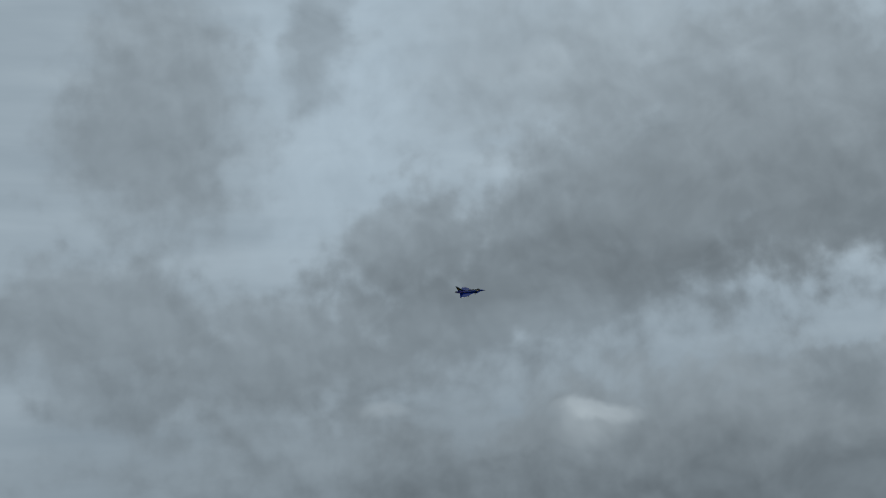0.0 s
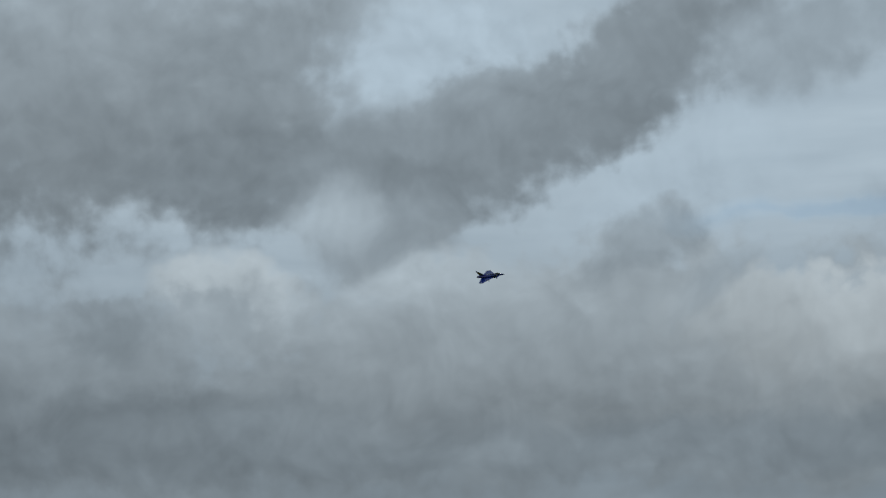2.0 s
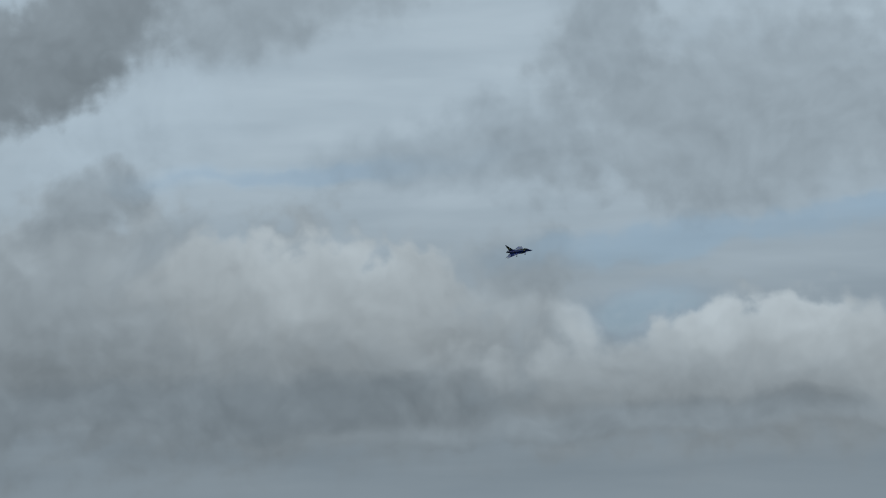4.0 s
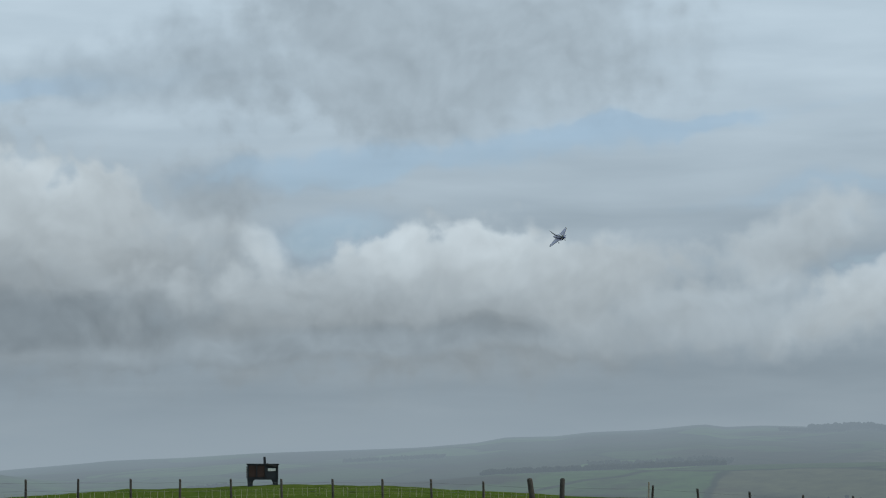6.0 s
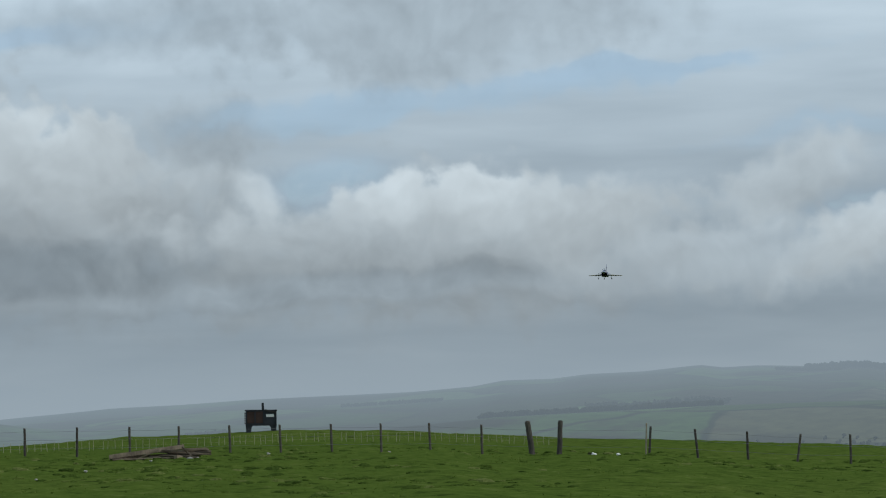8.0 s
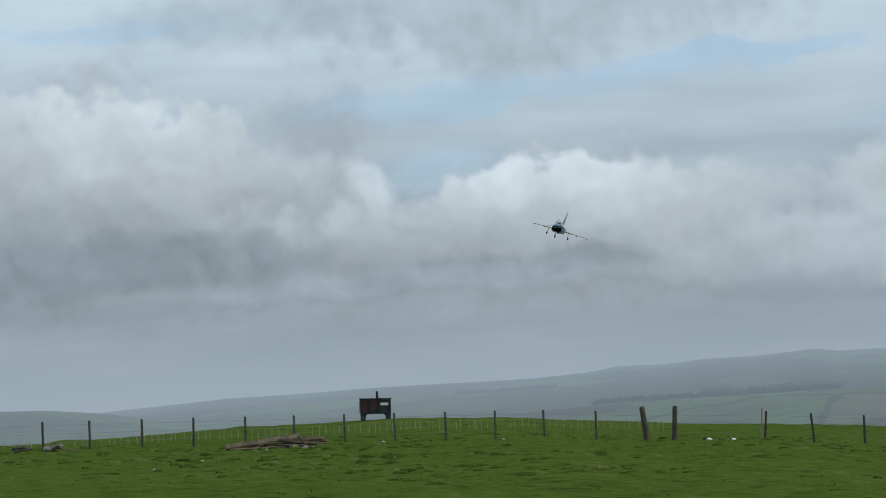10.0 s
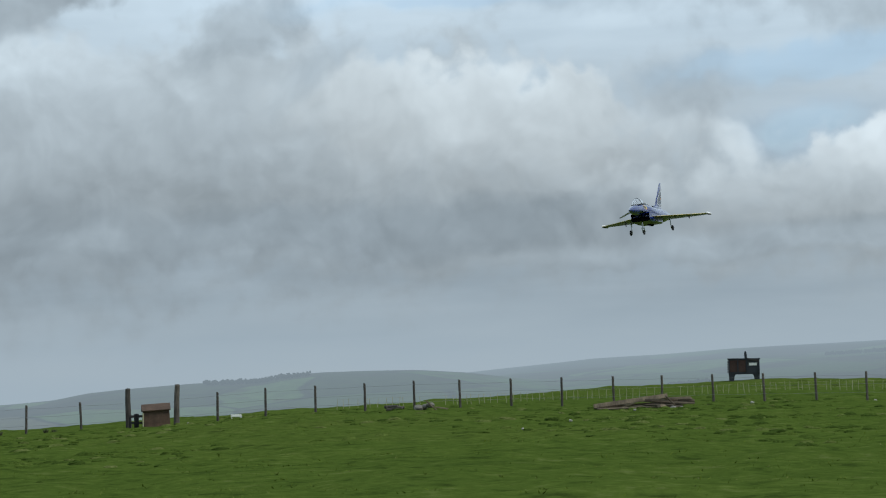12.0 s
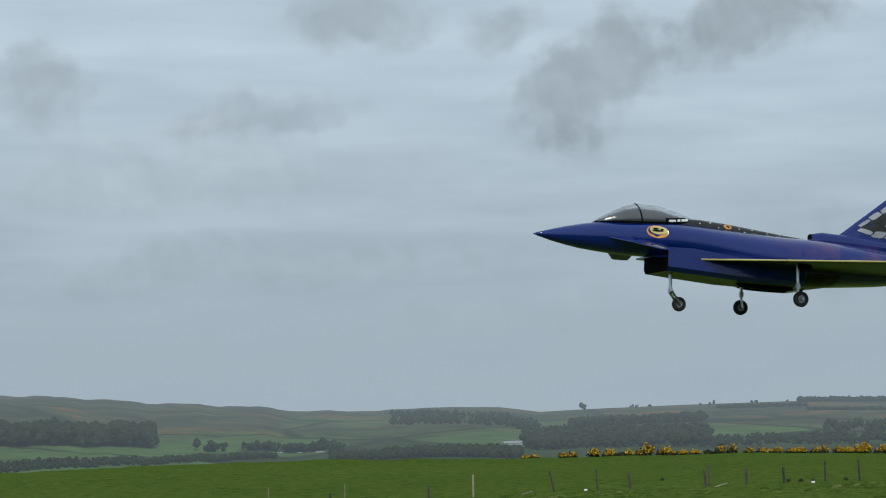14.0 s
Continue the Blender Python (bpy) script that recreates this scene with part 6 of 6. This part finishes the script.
def tussock_build(nt, bsdf):
    g = nt.nodes.new("ShaderNodeNewGeometry")
    v = coords(nt)
    # darkest stops stand in for the shaded sides and hollows of hummocks
    c = colours(nt, g.outputs["Random Per Island"], [(0.0, (0.042, 0.070, 0.014)), (0.45, (0.058, 0.094, 0.018)), (0.8, (0.078, 0.120, 0.023)), (1.0, (0.130, 0.155, 0.050))])
    fine = speckle(nt, v, 14.0, 5.0, 0.65)
    c = blend(nt, 0.8, c, colours(nt, fine, [(0.3, (0.5, 0.52, 0.48)), (0.7, (1.45, 1.4, 1.45))]), "MULTIPLY")
    nt.links.new(c, bsdf.inputs["Base Color"])
    bsdf.inputs["Roughness"].default_value = 0.9
    bsdf.inputs["Specular IOR Level"].default_value = 0.0
    bumped(nt, bsdf, fine, 0.8, 0.05)


TUSSOCK = material("rank grass", tussock_build)
tussocks()


def motions():
    FLIGHT = [  # seconds, place, heading, pitch, bank
        (0, 2.08, 196.21, 32.53, -98.7, 1.7, 40.3),
        (0.5, 19.11, 191.26, 31.62, -103.7, 1.9, 48.3),
        (1, 34.54, 186.31, 29.98, -129.4, 0.6, 45.6),
        (1.5, 49.42, 180.84, 28.60, -132.1, 1.0, 45.6),
        (2, 62.23, 175.05, 27.42, -139.9, -0.3, 43.8),
        (2.5, 73.69, 168.62, 26.32, -154.6, -0.1, 34.5),
        (3, 83.58, 161.58, 25.84, -156.1, 0.4, 35.0),
        (3.5, 92.25, 153.98, 25.26, -163.5, 0.6, 33.5),
        (4, 99.76, 146.17, 24.54, -164.5, -3.6, 35.1),
        (4.2, 102.73, 143.00, 23.81, -168.6, -7.3, 40.1),
        (6.5, 108.99, 109.59, 14.92, -214.5, -9.3, 45.8),
        (7, 104.08, 103.28, 11.81, -225.2, -5.1, 23.8),
        (9.5, 54.49, 61.16, 6.86, -229.2, 0.3, -13.0),
        (10, 47.10, 55.22, 6.08, -226.4, -1.6, -19.0),
        (10.5, 40.35, 49.30, 4.65, -219.7, -1.8, -3.3),
        (11, 34.22, 43.24, 3.54, -224.8, 4.5, 1.0),
        (11.5, 28.04, 37.41, 3.24, -227.9, 4.7, 21.8),
        (12, 20.83, 31.47, 2.85, -226.4, -1.4, 4.7),
        (12.5, 14.16, 26.49, 1.71, -227.5, -3.0, 6.6),
        (13, 7.37, 21.92, 0.51, -224.2, 9.7, 0.7),
        (13.5, 0.77, 17.26, 0.64, -218.0, 7.9, 1.7),
        (13.8, -2.91, 14.33, 0.71, -217.6, 6.0, 3.5),
        (14, -5.23, 12.09, 0.64, -217.8, 4.9, 1.8),
    ]
    walk(jet, [(t, pose(x, y, z + EYE, bank, -pitch, head + 90)) for t, x, y, z, head, pitch, bank in FLIGHT])


motions()
